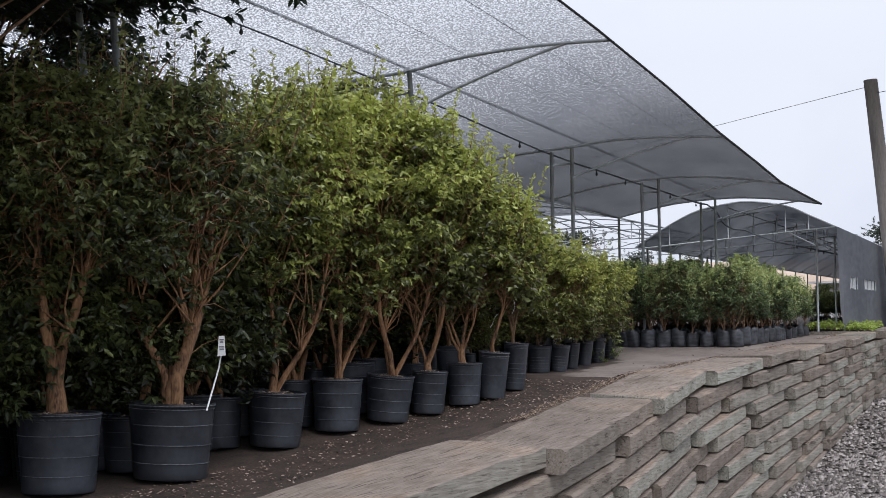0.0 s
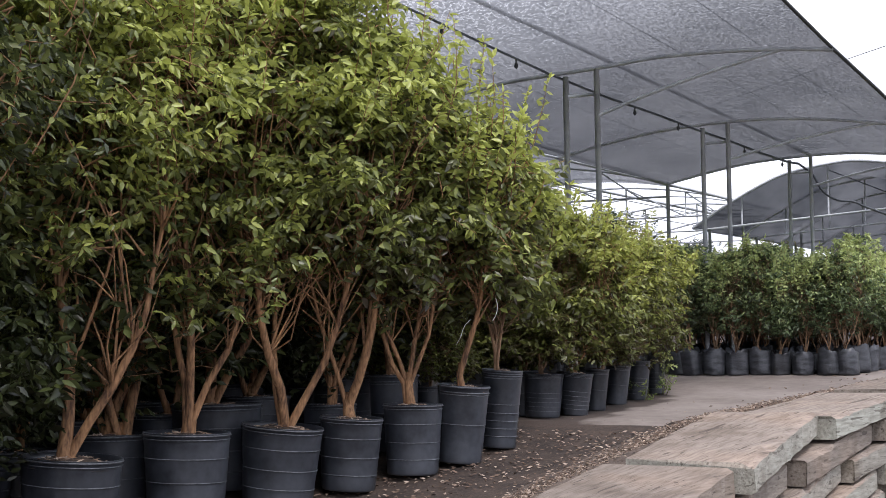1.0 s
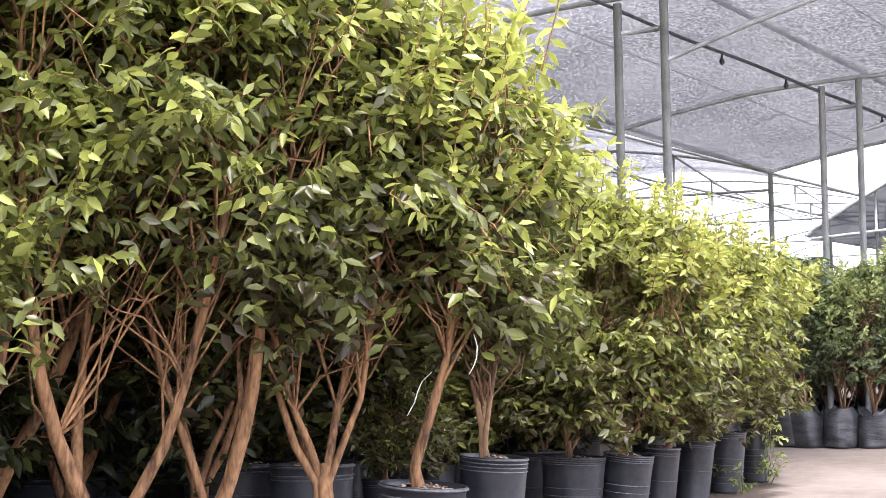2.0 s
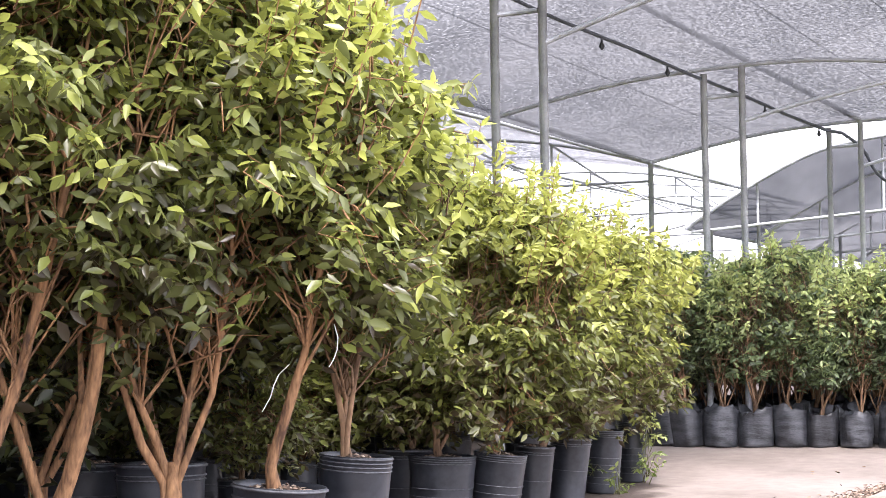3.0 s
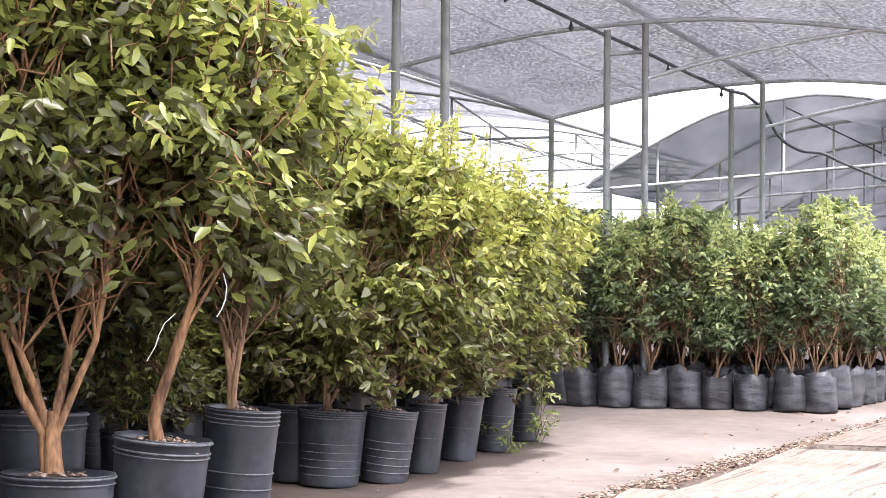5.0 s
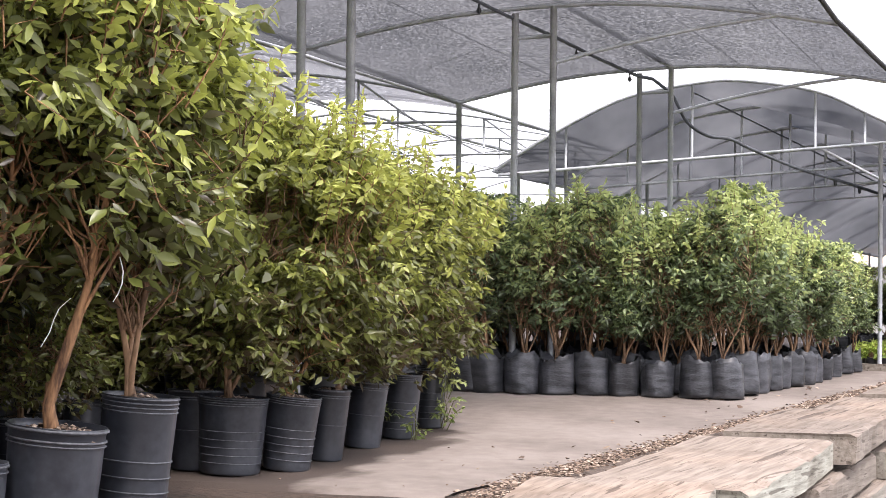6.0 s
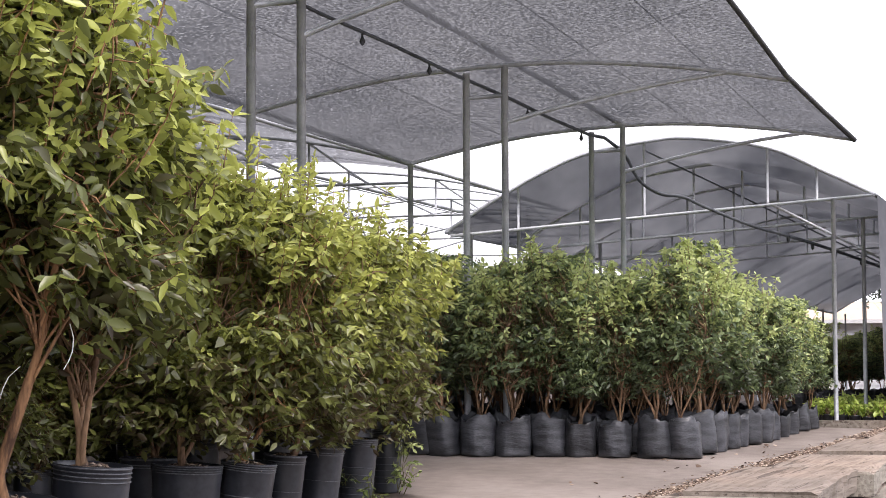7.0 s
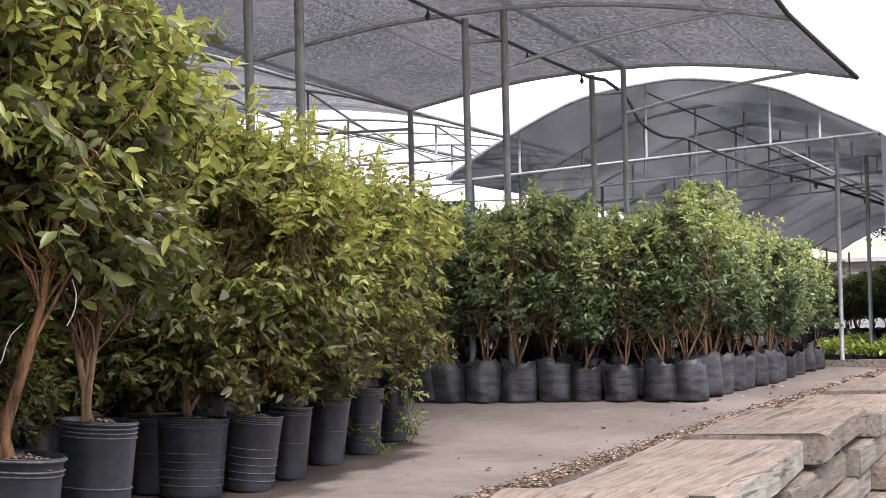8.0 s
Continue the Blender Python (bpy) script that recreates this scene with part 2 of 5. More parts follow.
def film_material(name):
    """Thin white plastic film that glows with the daylight behind it."""
    m = bpy.data.materials.new(name)
    m.use_nodes = True
    n, l = m.node_tree.nodes, m.node_tree.links
    b = n["Principled BSDF"]
    b.inputs["Base Color"].default_value, b.inputs["Roughness"].default_value = (0.85, 0.85, 0.85, 1), 0.5
    glow = n.new("ShaderNodeBsdfTranslucent")
    glow.inputs["Color"].default_value = (0.85, 0.85, 0.85, 1)
    mix = n.new("ShaderNodeMixShader")
    mix.inputs["Fac"].default_value = 0.5
    l.new(b.outputs["BSDF"], mix.inputs[1])
    l.new(glow.outputs["BSDF"], mix.inputs[2])
    l.new(mix.outputs["Shader"], n["Material Output"].inputs["Surface"])
    return m


SOIL = material("dark_soil", (0.018, 0.012, 0.009), (0.070, 0.047, 0.034), 2.6, 0.95, 1.0, 30, fine=0.5)
SLAB = material("dusty_concrete", (0.152, 0.124, 0.106), (0.262, 0.222, 0.194), 0.9, 0.9, 0.25, 60, fine=0.3)


def stain(m, colour):
    """Trodden-in soil over a surface, where the dirt value is high, with a ragged edge."""
    n, l = m.node_tree.nodes, m.node_tree.links
    b = n["Principled BSDF"]
    under = b.inputs["Base Color"].links[0].from_socket
    dirt = n.new("ShaderNodeAttribute")
    dirt.attribute_name = "dirt"
    at = n.new("ShaderNodeTexCoord")
    ragged = n.new("ShaderNodeTexNoise")
    ragged.inputs["Scale"].default_value, ragged.inputs["Detail"].default_value = 2.6, 7
    l.new(at.outputs["Object"], ragged.inputs["Vector"])
    add = n.new("ShaderNodeMath")
    add.operation = "ADD"
    l.new(dirt.outputs["Fac"], add.inputs[0])
    l.new(ragged.outputs["Fac"], add.inputs[1])
    step = n.new("ShaderNodeMapRange")
    step.inputs["From Min"].default_value, step.inputs["From Max"].default_value = 0.78, 1.02
    l.new(add.outputs["Value"], step.inputs["Value"])
    mix = n.new("ShaderNodeMix")
    mix.data_type = "RGBA"
    mix.inputs["B"].default_value = (*colour, 1)
    l.new(step.outputs["Result"], mix.inputs["Factor"])
    l.new(under, mix.inputs["A"])
    l.new(mix.outputs["Result"], b.inputs["Base Color"])


stain(SLAB, (0.06, 0.043, 0.034))
GRAVEL = material("grey_gravel", (0.045, 0.038, 0.033), (0.17, 0.148, 0.13), 9, 0.95, 1.0, 24, fine=0.6)
TIMBER = timber_material("weathered_sleeper")
STEEL = material("galvanised_steel", (0.27, 0.285, 0.30), (0.46, 0.475, 0.49), 6, 0.5, metal=0.3, vary=0.12)
DARK_PIPE = material("black_poly_pipe", (0.012, 0.013, 0.014), (0.03, 0.032, 0.035), 8, 0.5)
DUSTY_PIPE = material("dusty_poly_pipe", (0.035, 0.04, 0.045), (0.105, 0.115, 0.13), 2.5, 0.55)
POT = material("black_plastic", (0.014, 0.016, 0.021), (0.058, 0.063, 0.074), 3.0, 0.36, 0.2, 18, vary=0.3, fine=0.2)
RIDGE = material("scuffed_plastic", (0.03, 0.033, 0.04), (0.13, 0.137, 0.15), 6, 0.5, fine=0.6)
BAG = material("black_film", (0.012, 0.013, 0.016), (0.072, 0.075, 0.084), 4, 0.4, 0.7, 8, stretch=(1, 1, 3.2), vary=0.35, fine=0.25)
BARK = material("peeling_bark", (0.07, 0.034, 0.018), (0.47, 0.255, 0.122), 9, 0.85, 1.0, 40, stretch=(1, 1, 0.22), fine=0.45)
BARK_DULL = material("dull_bark", (0.085, 0.048, 0.028), (0.37, 0.225, 0.125), 9, 0.85, 0.4, 50, stretch=(1, 1, 0.35))
TWIG = material("thin_bark", (0.19, 0.11, 0.065), (0.38, 0.25, 0.16), 9, 0.8)
# First colour of each: low inner leaves, darkened and browned for crown shade.
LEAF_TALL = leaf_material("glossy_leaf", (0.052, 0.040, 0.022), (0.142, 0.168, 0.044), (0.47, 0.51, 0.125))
# Glossy leaf darkened: shade of the deep rows and near pots put into it.
LEAF_SHADED = leaf_material("shaded_leaf", (0.024, 0.025, 0.012), (0.062, 0.080, 0.028), (0.22, 0.25, 0.075))
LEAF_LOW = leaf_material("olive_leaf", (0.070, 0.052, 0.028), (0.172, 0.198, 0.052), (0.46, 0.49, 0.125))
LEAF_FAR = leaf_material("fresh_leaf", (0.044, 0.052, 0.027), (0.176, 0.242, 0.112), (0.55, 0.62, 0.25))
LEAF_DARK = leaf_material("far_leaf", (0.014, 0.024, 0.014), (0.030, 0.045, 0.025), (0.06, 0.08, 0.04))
LEAF_SEED = leaf_material("seedling_leaf", (0.10, 0.18, 0.03), (0.25, 0.36, 0.06), (0.48, 0.58, 0.13))
LITTER = chip_material("dry_leaves", (0.035, 0.022, 0.016), (0.20, 0.135, 0.095), (0.46, 0.37, 0.29))
EARTH = material("brown_earth", (0.045, 0.032, 0.025), (0.15, 0.112, 0.086), 5, 0.95, 0.9, 60)
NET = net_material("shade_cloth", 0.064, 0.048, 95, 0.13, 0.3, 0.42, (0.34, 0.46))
NET_THIN = net_material("thin_shade_cloth", 0.13, 0.13, 60, 0.2, 0.4)
NET_FAR = net_material("old_shade_cloth", 0.092, 0.05, 130, 0.03, 0.25, 0.85)
CURTAIN = material("side_curtain_cloth", (0.075, 0.08, 0.09), (0.14, 0.145, 0.157), 0.8, 0.8, 0.3, 8)
FILM = film_material("window_film")
WHITE = material("white_plastic", (0.72, 0.72, 0.72), (0.84, 0.84, 0.83), 3, 0.5)
INK = material("faded_ink", (0.10, 0.10, 0.11), (0.22, 0.22, 0.24), 6, 0.7)
POLE = material("old_pole_wood", (0.16, 0.14, 0.125), (0.30, 0.27, 0.24), 3, 0.9, 0.4, 30, stretch=(2, 2, 0.3))
BANK = material("pale_cut_earth", (0.40, 0.30, 0.22), (0.58, 0.47, 0.36), 0.5, 0.95, 0.5, 3)
PLASTER = material("far_plaster", (0.66, 0.64, 0.62), (0.80, 0.78, 0.76), 1.2, 0.9)

# ---- the layout, shaped to fit the camera's view: the ground climbs and things shrink away from HUB ----
HUB = Vector((2.734, 0.158, 0.953))
RISE, NEAR = 0.035, 0.475


def climb(x, y):
    """How far up the site a place lies, from the eye's usual stand."""
    return (x - HUB.x) * -0.35837 + (y - HUB.y) * 0.93358


def dip(d, row):
    """A fall of the terrace below the concrete, shaped to fit the camera's view: steeper under the tree rows (row 1)
    than along the wall (row 0).
    """
    e = max(0.0, 12.5 - d)
    steep, gentle = 1 - math.exp(-(e / 4) ** 1.6), 1 - math.exp(-(e / 7.5) ** 1.4)
    return 0.85 * (gentle + (steep - gentle) * max(0.0, min(1.0, row)))


def size_at(x, y):
    return 1.0 / (NEAR + RISE * climb(x, y))


def spread(x, y, z=0.0):
    """A place of the plan on the even slope, scaled about HUB to fit the camera's view."""
    k = size_at(x, y)
    return Vector((HUB.x + (x - HUB.x) * k, HUB.y + (y - HUB.y) * k, HUB.z + (z - HUB.z) * k))


def site(x, y, z=0.0):
    """A place of the plan as it lies on the ground: the wall bows out, where the bank falls, to fit the camera's view.
    """
    p = spread(x, y, z)
    p.z -= dip(climb(p.x, p.y), 0.0 if x > -0.3 else (wall_line(p.y) - 1.5 - p.x) / 1.5)
    p.x += 0.8 * max(0.0, min(1.0, (10.5 - y) / 8.0)) ** 1.1 * max(0.0, min(1.0, (x + 1.6) / 1.2))
    return p


def ground_z(x, y):
    d = max(-14.0, min(26.5, climb(x, y)))
    return HUB.z - HUB.z / NEAR * (1 - RISE * d) - dip(d, (wall_line(y) - 1.5 - x) / 1.5)


def wall_line(y):
    """x of the retaining wall's middle at that y."""
    y = max(WALL_PLAN[0].y, min(y, WALL_PLAN[-1].y - 0.01))
    for a, b in zip(WALL_PLAN, WALL_PLAN[1:]):
        if y < b.y:
            return a.x + (b.x - a.x) * (y - a.y) / (b.y - a.y)
    return WALL_PLAN[-1].x


WALL_PLAN = [site(0.45, q * 0.5) for q in range(-8, 61)]


def link(name, verts, faces, mat, parent=None, label="", smooth=False):
    me = bpy.data.meshes.new(name)
    me.from_pydata([tuple(v) for v in verts], [], faces)
    me.materials.append(mat)
    if smooth:
        me.polygons.foreach_set("use_smooth", [True] * len(me.polygons))
    me.update()
    ob = new(name, me)
    if parent:
        ob.parent = parent
    if label:
        ob["label"] = label
    return ob


def part(name, bm, mat, parent, label="", smooth=False):
    me = bpy.data.meshes.new(name)
    bm.to_mesh(me)
    bm.free()
    me.materials.append(mat)
    if smooth:
        me.polygons.foreach_set("use_smooth", [True] * len(me.polygons))
    ob = new(name, me)
    if parent:
        ob.parent = parent
    if label:
        ob["label"] = label
    return ob


def sweep(verts, faces, pts, radii, n=6, cap=True):
    """Adds a tube along pts to the lists."""
    pts = [Vector(p) for p in pts]
    first = len(verts)
    for i, p in enumerate(pts):
        d = (pts[min(i + 1, len(pts) - 1)] - pts[max(i - 1, 0)]).normalized()
        a = d.cross(Vector((0.31, 0.93, 0.2)) if abs(d.z) > 0.7 else Vector((0, 0, 1))).normalized()
        b = d.cross(a)
        r = radii[i] if isinstance(radii, (list, tuple)) else radii
        for k in range(n):
            w = 2 * math.pi * k / n
            verts.append(p + a * (r * math.cos(w)) + b * (r * math.sin(w)))
    for i in range(len(pts) - 1):
        for k in range(n):
            a, b = first + i * n + k, first + i * n + (k + 1) % n
            faces.append((a, b, b + n, a + n))
    if cap:
        faces.append(tuple(first + k for k in range(n)))
        faces.append(tuple(first + (len(pts) - 1) * n + k for k in reversed(range(n))))


def bend(pts, n=5):
    """A smooth curve through the points."""
    pts = [Vector(p) for p in pts]
    out = []
    for i in range(len(pts) - 1):
        a, b, c, d = pts[max(i - 1, 0)], pts[i], pts[i + 1], pts[min(i + 2, len(pts) - 1)]
        for k in range(n):
            t = k / n
            out.append(0.5 * (2 * b + (c - a) * t + (2 * a - 5 * b + 4 * c - d) * t * t + (3 * b - a - 3 * c + d) * t ** 3))
    return out + [pts[-1]]


def pipe(name, pts, r, mat, parent, n=8, label=""):
    v, f = [], []
    sweep(v, f, pts, r, n)
    return link(name, v, f, mat, parent, label, smooth=True)


def lathe(verts, faces, profile, n=24, wob=0.0, rng=None):
    first = len(verts)
    for r, z in profile:
        for k in range(n):
            w = 2 * math.pi * k / n
            q = 1 + (wob * rng.uniform(-1, 1) if rng else 0)
            verts.append((r * q * math.cos(w), r * q * math.sin(w), z))
    for i in range(len(profile) - 1):
        for k in range(n):
            a, b = first + i * n + k, first + i * n + (k + 1) % n
            faces.append((a, b, b + n, a + n))


# ---- ground ----
def ground_sheet():
    """One sheet: the climbing terrace, level again beyond its crest and below the road."""
    v, f = [], []
    along = [-400, -120, -50, -30, -18, -10, -6, -3] + [0.5 * i for i in range(30)] + [15, 16, 18, 20, 22, 24, 26.5, 40, 120, 500, 3000]
    across = [-2500, -400, -100, -40, -20, -14, -10, -7, -6, -5, -4.5, -4, -3.5, -3, -2.5, -2, -1.5, -1, -0.5, 0]
    for d in along:
        for s in across:
            # d along the climb, s across it from the wall's inner edge
            q = HUB + Vector((-0.35837, 0.93358, 0)) * d
            wall_x = wall_line(q.y)
            x, y = wall_x + s, q.y
            v.append((x, y, ground_z(x, y) - 0.004))
    w = len(across)
    for j in range(len(along) - 1):
        for i in range(w - 1):
            a = j * w + i
            f.append((a, a + 1, a + w + 1, a + w))
    return link("ground", v, f, SOIL)


tagged(ground_sheet(), "dark bare nursery soil, damp and trodden", "ground", kind="structure")
# its border on the soil side: y, x, then the right-hand border
slab_edge = [(9.0, -1.2, -0.7), (10.0, -1.5, -0.62), (11, -1.58, -0.54), (12, -1.75, -0.5), (13.5, -1.95, -0.5), (15, -2.25, -0.5), (15.7, -2.9, -0.5), (16.3, -6, -0.5), (30, -6, -0.5), (50, -6, 0.3)]
slab_v, slab_f, slab_dirt = [], [], []
slab_rows = []
for (ya, la, ra), (yb, lb, rb) in zip(slab_edge, slab_edge[1:]):
    steps = 5 if yb < 17 else 12
    slab_rows += [(ya + (yb - ya) * i / steps, la + (lb - la) * i / steps, ra + (rb - ra) * i / steps) for i in range(steps)]
slab_rows.append(slab_edge[-1])
for y, xl, xr in slab_rows:
    end = max(0.0, min(1.0, (10.0 - y) / 0.9))
    for off, d in ((-1.2, 1.0), (-0.25, 0.85), (0.0, 0.45), (0.25, 0.2), (0.6, 0.08)):
        slab_v.append(site(xl + off, y) + Vector((0, 0, 0.012 - 0.09 * end)))
        slab_dirt.append(max(d, end))
    for t, d in ((0.35, 0.03), (0.7, 0.03), (0.92, 0.16), (1.0, 0.4)):
        slab_v.append(site(xl + 0.6 + (xr - xl - 0.6) * t, y) + Vector((0, 0, 0.012 - 0.09 * end)))
        slab_dirt.append(max(d, end))
for j in range(len(slab_rows) - 1):
    for i in range(8):
        a = j * 9 + i
        slab_f.append((a, a + 1, a + 10, a + 9))
slab = link("pavement", slab_v, slab_f, SLAB)
slab.data.attributes.new("dirt", "FLOAT", "POINT").data.foreach_set("value", slab_dirt)
tagged(slab, "pale dusty concrete apron with soil stains", "pavement", kind="structure")

# gravel yard below the wall
YARD = [(-400, -12), (-60, -12), (-14, -6), (0, -2.0), (4, -1.2), (8, -0.5), (12, 0.15), (14.5, 0.5), (16.2, 0.73), (17.5, 0.88), (19, 1.05), (20.4, 1.21), (22, 1.4), (26, 1.9), (40, 3.6), (300, 20)]


def yard_edge(y):
    for (ya, xa), (yb, xb) in zip(YARD, YARD[1:]):
        if y <= yb:
            return xa + (xb - xa) * (y - ya) / (yb - ya)
    return YARD[-1][1]


YARD_Z = [(-400, -2.3), (-20, -2.1), (0, -2.6), (8, -2.75), (12, -2.75), (14.5, -2.62), (16.2, -2.3), (17.5, -1.9), (19, -1.43), (20.4, -1.04), (22, -0.82), (26, -0.5), (40, -0.3), (300, -0.3)]


def yard_z(y):
    for (ya, za), (yb, zb) in zip(YARD_Z, YARD_Z[1:]):
        if y <= yb:
            return za + (zb - za) * (y - ya) / (yb - ya)
    return YARD_Z[-1][1]


gv, gf = [], []
for y, x0 in YARD:
    for s in (0, 1, 2, 4, 8, 16, 60, 900):
        gv.append((x0 - 0.6 + s, y, yard_z(y)))
for j in range(len(YARD) - 1):
    for i in range(7):
        a = j * 8 + i
        gf.append((a, a + 1, a + 9, a + 8))
tagged(link("gravel_yard", gv, gf, GRAVEL), "loose grey gravel yard below the timber wall", "gravel", kind="structure")


# ---- timber retaining wall ----
def sleeper_mesh(seed):
    """One weathered sleeper, 1 x 1 x 1, its edges chipped; ends at y -0.5 and 0.5, face at x 0.5."""
    rng = random.Random(seed)
    v, f = [], []
    n = 18
    bow, twist = rng.uniform(-0.02, 0.02), rng.uniform(-0.03, 0.03)
    for j in range(n):
        t = j / (n - 1)
        chip = rng.uniform(0.02, 0.09) if rng.random() < 0.2 else 0.0
        nick = rng.uniform(0.02, 0.06) if rng.random() < 0.2 else 0.0
        for (x, z) in ((-0.5, -0.5), (0.46, -0.5), (0.5, -0.42 + nick), (0.5, 0.40 - chip), (0.455 - chip, 0.5), (-0.5, 0.5)):
            v.append((x + rng.uniform(-0.008, 0.008) + bow * math.sin(math.pi * t), -0.5 + t + (rng.uniform(-0.008, 0.008) if j in (0, n - 1) else 0), z + rng.uniform(-0.02, 0.02) + twist * (t - 0.5)))
    for j in range(n - 1):
        for k in range(6):
            a, b = j * 6 + k, j * 6 + (k + 1) % 6
            f.append((a, b, b + 6, a + 6))
    f.append(tuple(range(6)))
    f.append(tuple(range(n * 6 - 1, n * 6 - 7, -1)))
    return v, f


def retaining_wall():
    wall = tagged(new("wall_timber"), "stepped retaining wall of weathered grey timber sleepers", "retaining wall", kind="structure")
    rng = random.Random(5)
    high = 0.236
    for course in range(12):
        top = 0.11 - course * high
        if course == 0:
            joints = [-4.0, -0.5, 3.0, 6.62, 10.03, 14.1, 17.8, 21.4, 25.2, 29.0, 33.0, 37.0, 41.0, 45.0]
        else:
            joints = [-4.0, -1.0]
            at = (1.3 if course % 2 else 3.0) + rng.uniform(-0.4, 0.4)
            while at < 46:
                joints.append(at)
                at += rng.uniform(3.2, 4.1)
        for i, (a, b) in enumerate(zip(joints, joints[1:])):
            gap = 0.05 if course == 0 else rng.choice((0.16, 0.3, 0.45))
            out = rng.uniform(-0.03, 0.03) + 0.018 * course
            x0, x1 = (-0.13 if course == 0 else 0.34) + out, 0.79 + out
            up = top + rng.uniform(-0.014, 0.014) + (0.03 * (i % 2) if course == 0 else 0)
            sv, sf = sleeper_mesh(rng.randint(0, 10 ** 6))
            turned = []
            for px, py, pz in sv:
                xx = (x0 + x1) / 2 + px * (x1 - x0) - py * (0.15 if course == 0 else 0.10)
                zz = up - high / 2 + pz * (high - (0.026 if course == 0 else 0.020))
                y0, y1 = a + gap / 2, b - gap / 2
                turned.append(site(xx, y0, zz).lerp(site(xx, y1, zz), py + 0.5))
            link("sleeper", turned, sf, TIMBER, wall)
    # the earth and timber core behind the open joints
    v, f = [], []
    stations = [-4.0 + 1.0 * q for q in range(51)]
    for y in stations:
        for x, z in ((0.30, -2.8), (0.50, -2.8), (0.50, -0.08), (0.30, -0.08)):
            v.append(site(x, y, z))
    for q in range(0, 4 * len(stations) - 4, 4):
        for k in range(4):
            f.append((q + k, q + (k + 1) % 4, q + 4 + (k + 1) % 4, q + 4 + k))
    link("wall_core", v, f, SOIL, wall, "dark earth packed behind the sleepers")


retaining_wall()


# ---- shade houses ----
def over(x, y, z):
    """A place in the shade houses, scaled by 1.22 about HUB; their near end is raised to fit the camera's view, most of
    all along its open edge.
    """
    p = spread(HUB.x + (x - HUB.x) * 1.22, HUB.y + (y - HUB.y) * 1.22, HUB.z + (z - HUB.z) * 1.22)
    if y < 19.1 and z > 0:
        r = max(0.0, min(1.0, (x + 2.73) / 2.76))
        first, second = min(1.0, (19.1 - y) / 5.35), max(0.0, (13.75 - y) / 5.28)
        p.x += (0.05 * r * first + (-0.38 + 0.16 * r) * second) * (x > -5.5)
        p.z += (0.28 * r * first + (0.48 + 0.30 * r) * second) * (x > -5.5)
    return p


def over_size(x, y):
    return 1.22 * size_at(HUB.x + (x - HUB.x) * 1.22, HUB.y + (y - HUB.y) * 1.22)


RIB = [(-5.44, 3.54), (-4.73, 3.69), (-4.2, 3.785), (-3.64, 3.855), (-2.73, 3.905), (-1.9, 3.895), (-0.89, 3.79), (0.03, 3.63)]


def net_sheet(name, profile, ys, sag, mat, parent, label, lift=0.014, fine=3, ridged=False):
    """Shade cloth over the ribs, sagging a little between them; ridged: held taut along the ridge, slack on both flanks."""
    prof = [(q.x, q.z) for q in bend([(x, 0, z) for x, z in profile], fine)]
    rows = []
    for ya, yb in zip(ys, ys[1:]):
        for i in range(5):
            rows.append((ya + (yb - ya) * i / 5, sag * math.sin(math.pi * i / 5)))
    rows.append((ys[-1], 0))
    v, f = [], []
    for y, s in rows:
        for j, (x, z) in enumerate(prof):
            w = math.sin(math.pi * j / (len(prof) - 1))
            if ridged:
                w = 1.5 * abs(math.cos(math.pi * j / (len(prof) - 1))) * w ** 0.6 - 0.25
            v.append(over(x, y, z + lift - s * (0.4 + w)))
    n = len(prof)
    for i in range(len(rows) - 1):
        for j in range(n - 1):
            a = i * n + j
            f.append((a, a + 1, a + n + 1, a + n))
    return link(name, v, f, mat, parent, label, smooth=True)


def run(y0, y1, x, z, steps=1):
    return [over(x, y0 + (y1 - y0) * i / steps, z) for i in range(steps + 1)]


def main_shade_house():
    house = tagged(new("shade_house"), "open shade house of galvanised pipe roofed with grey shade cloth", "shade house")
    frames = [3.2, 8.47, 13.75, 19.1, 24.3]
    for y in frames:
        k = over_size(-2.7, y)
        r = 0.034 * k
        aside = 0.037 if y < 18 else 0.015 if y < 20 else 0.0
        for x, z in ((-2.73, 3.9), (-3.12, 3.84)):
            pipe("post", [over(x + aside, y, -0.65), over(x + aside, y, z)], r, STEEL, house, 10)
        pipe("rib", bend([over(x, y, z) for x, z in RIB], 4), r * 0.72, STEEL, house)
        pipe("brace", bend([over(-2.7, y, 3.35), over(-2.0, y, 3.51), over(-1.2, y, 3.65), over(-0.5, y, 3.735)], 4), r * 0.62, STEEL, house)
        pipe("tie_bar", [over(-3.12, y, 3.6), over(-2.73, y, 3.61)], r * 0.6, STEEL, house)
    pipe("post", [over(-5.44, 24.3, -0.65), over(-5.44, 24.3, 3.52)], 0.036 * over_size(-5.4, 24.3), STEEL, house, 10)
    pipe("edge_pipe", run(2.6, 24.34, -5.44, 3.54), 0.026, STEEL, house)
    pipe("edge_cable", run(2.6, 24.34, 0.03, 3.63, 8), 0.024, DARK_PIPE, house, label="black cable in the hem of the cloth")
    pipe("purlin", run(2.6, 24.34, -2.73, 3.92), 0.030, STEEL, house)
    for x, z in ((-4.2, 3.82), (-1.9, 3.92), (-0.89, 3.81)):
        pipe("wire", run(2.6, 24.34, x, z), 0.006, DARK_PIPE, house, 5)
    net_sheet("shade_net", RIB, [2.6, 8.47, 13.75, 19.1, 24.38], 0.035, NET, house, "grey knitted shade cloth, painted brighter towards the road")
    return house


main_shade_house()


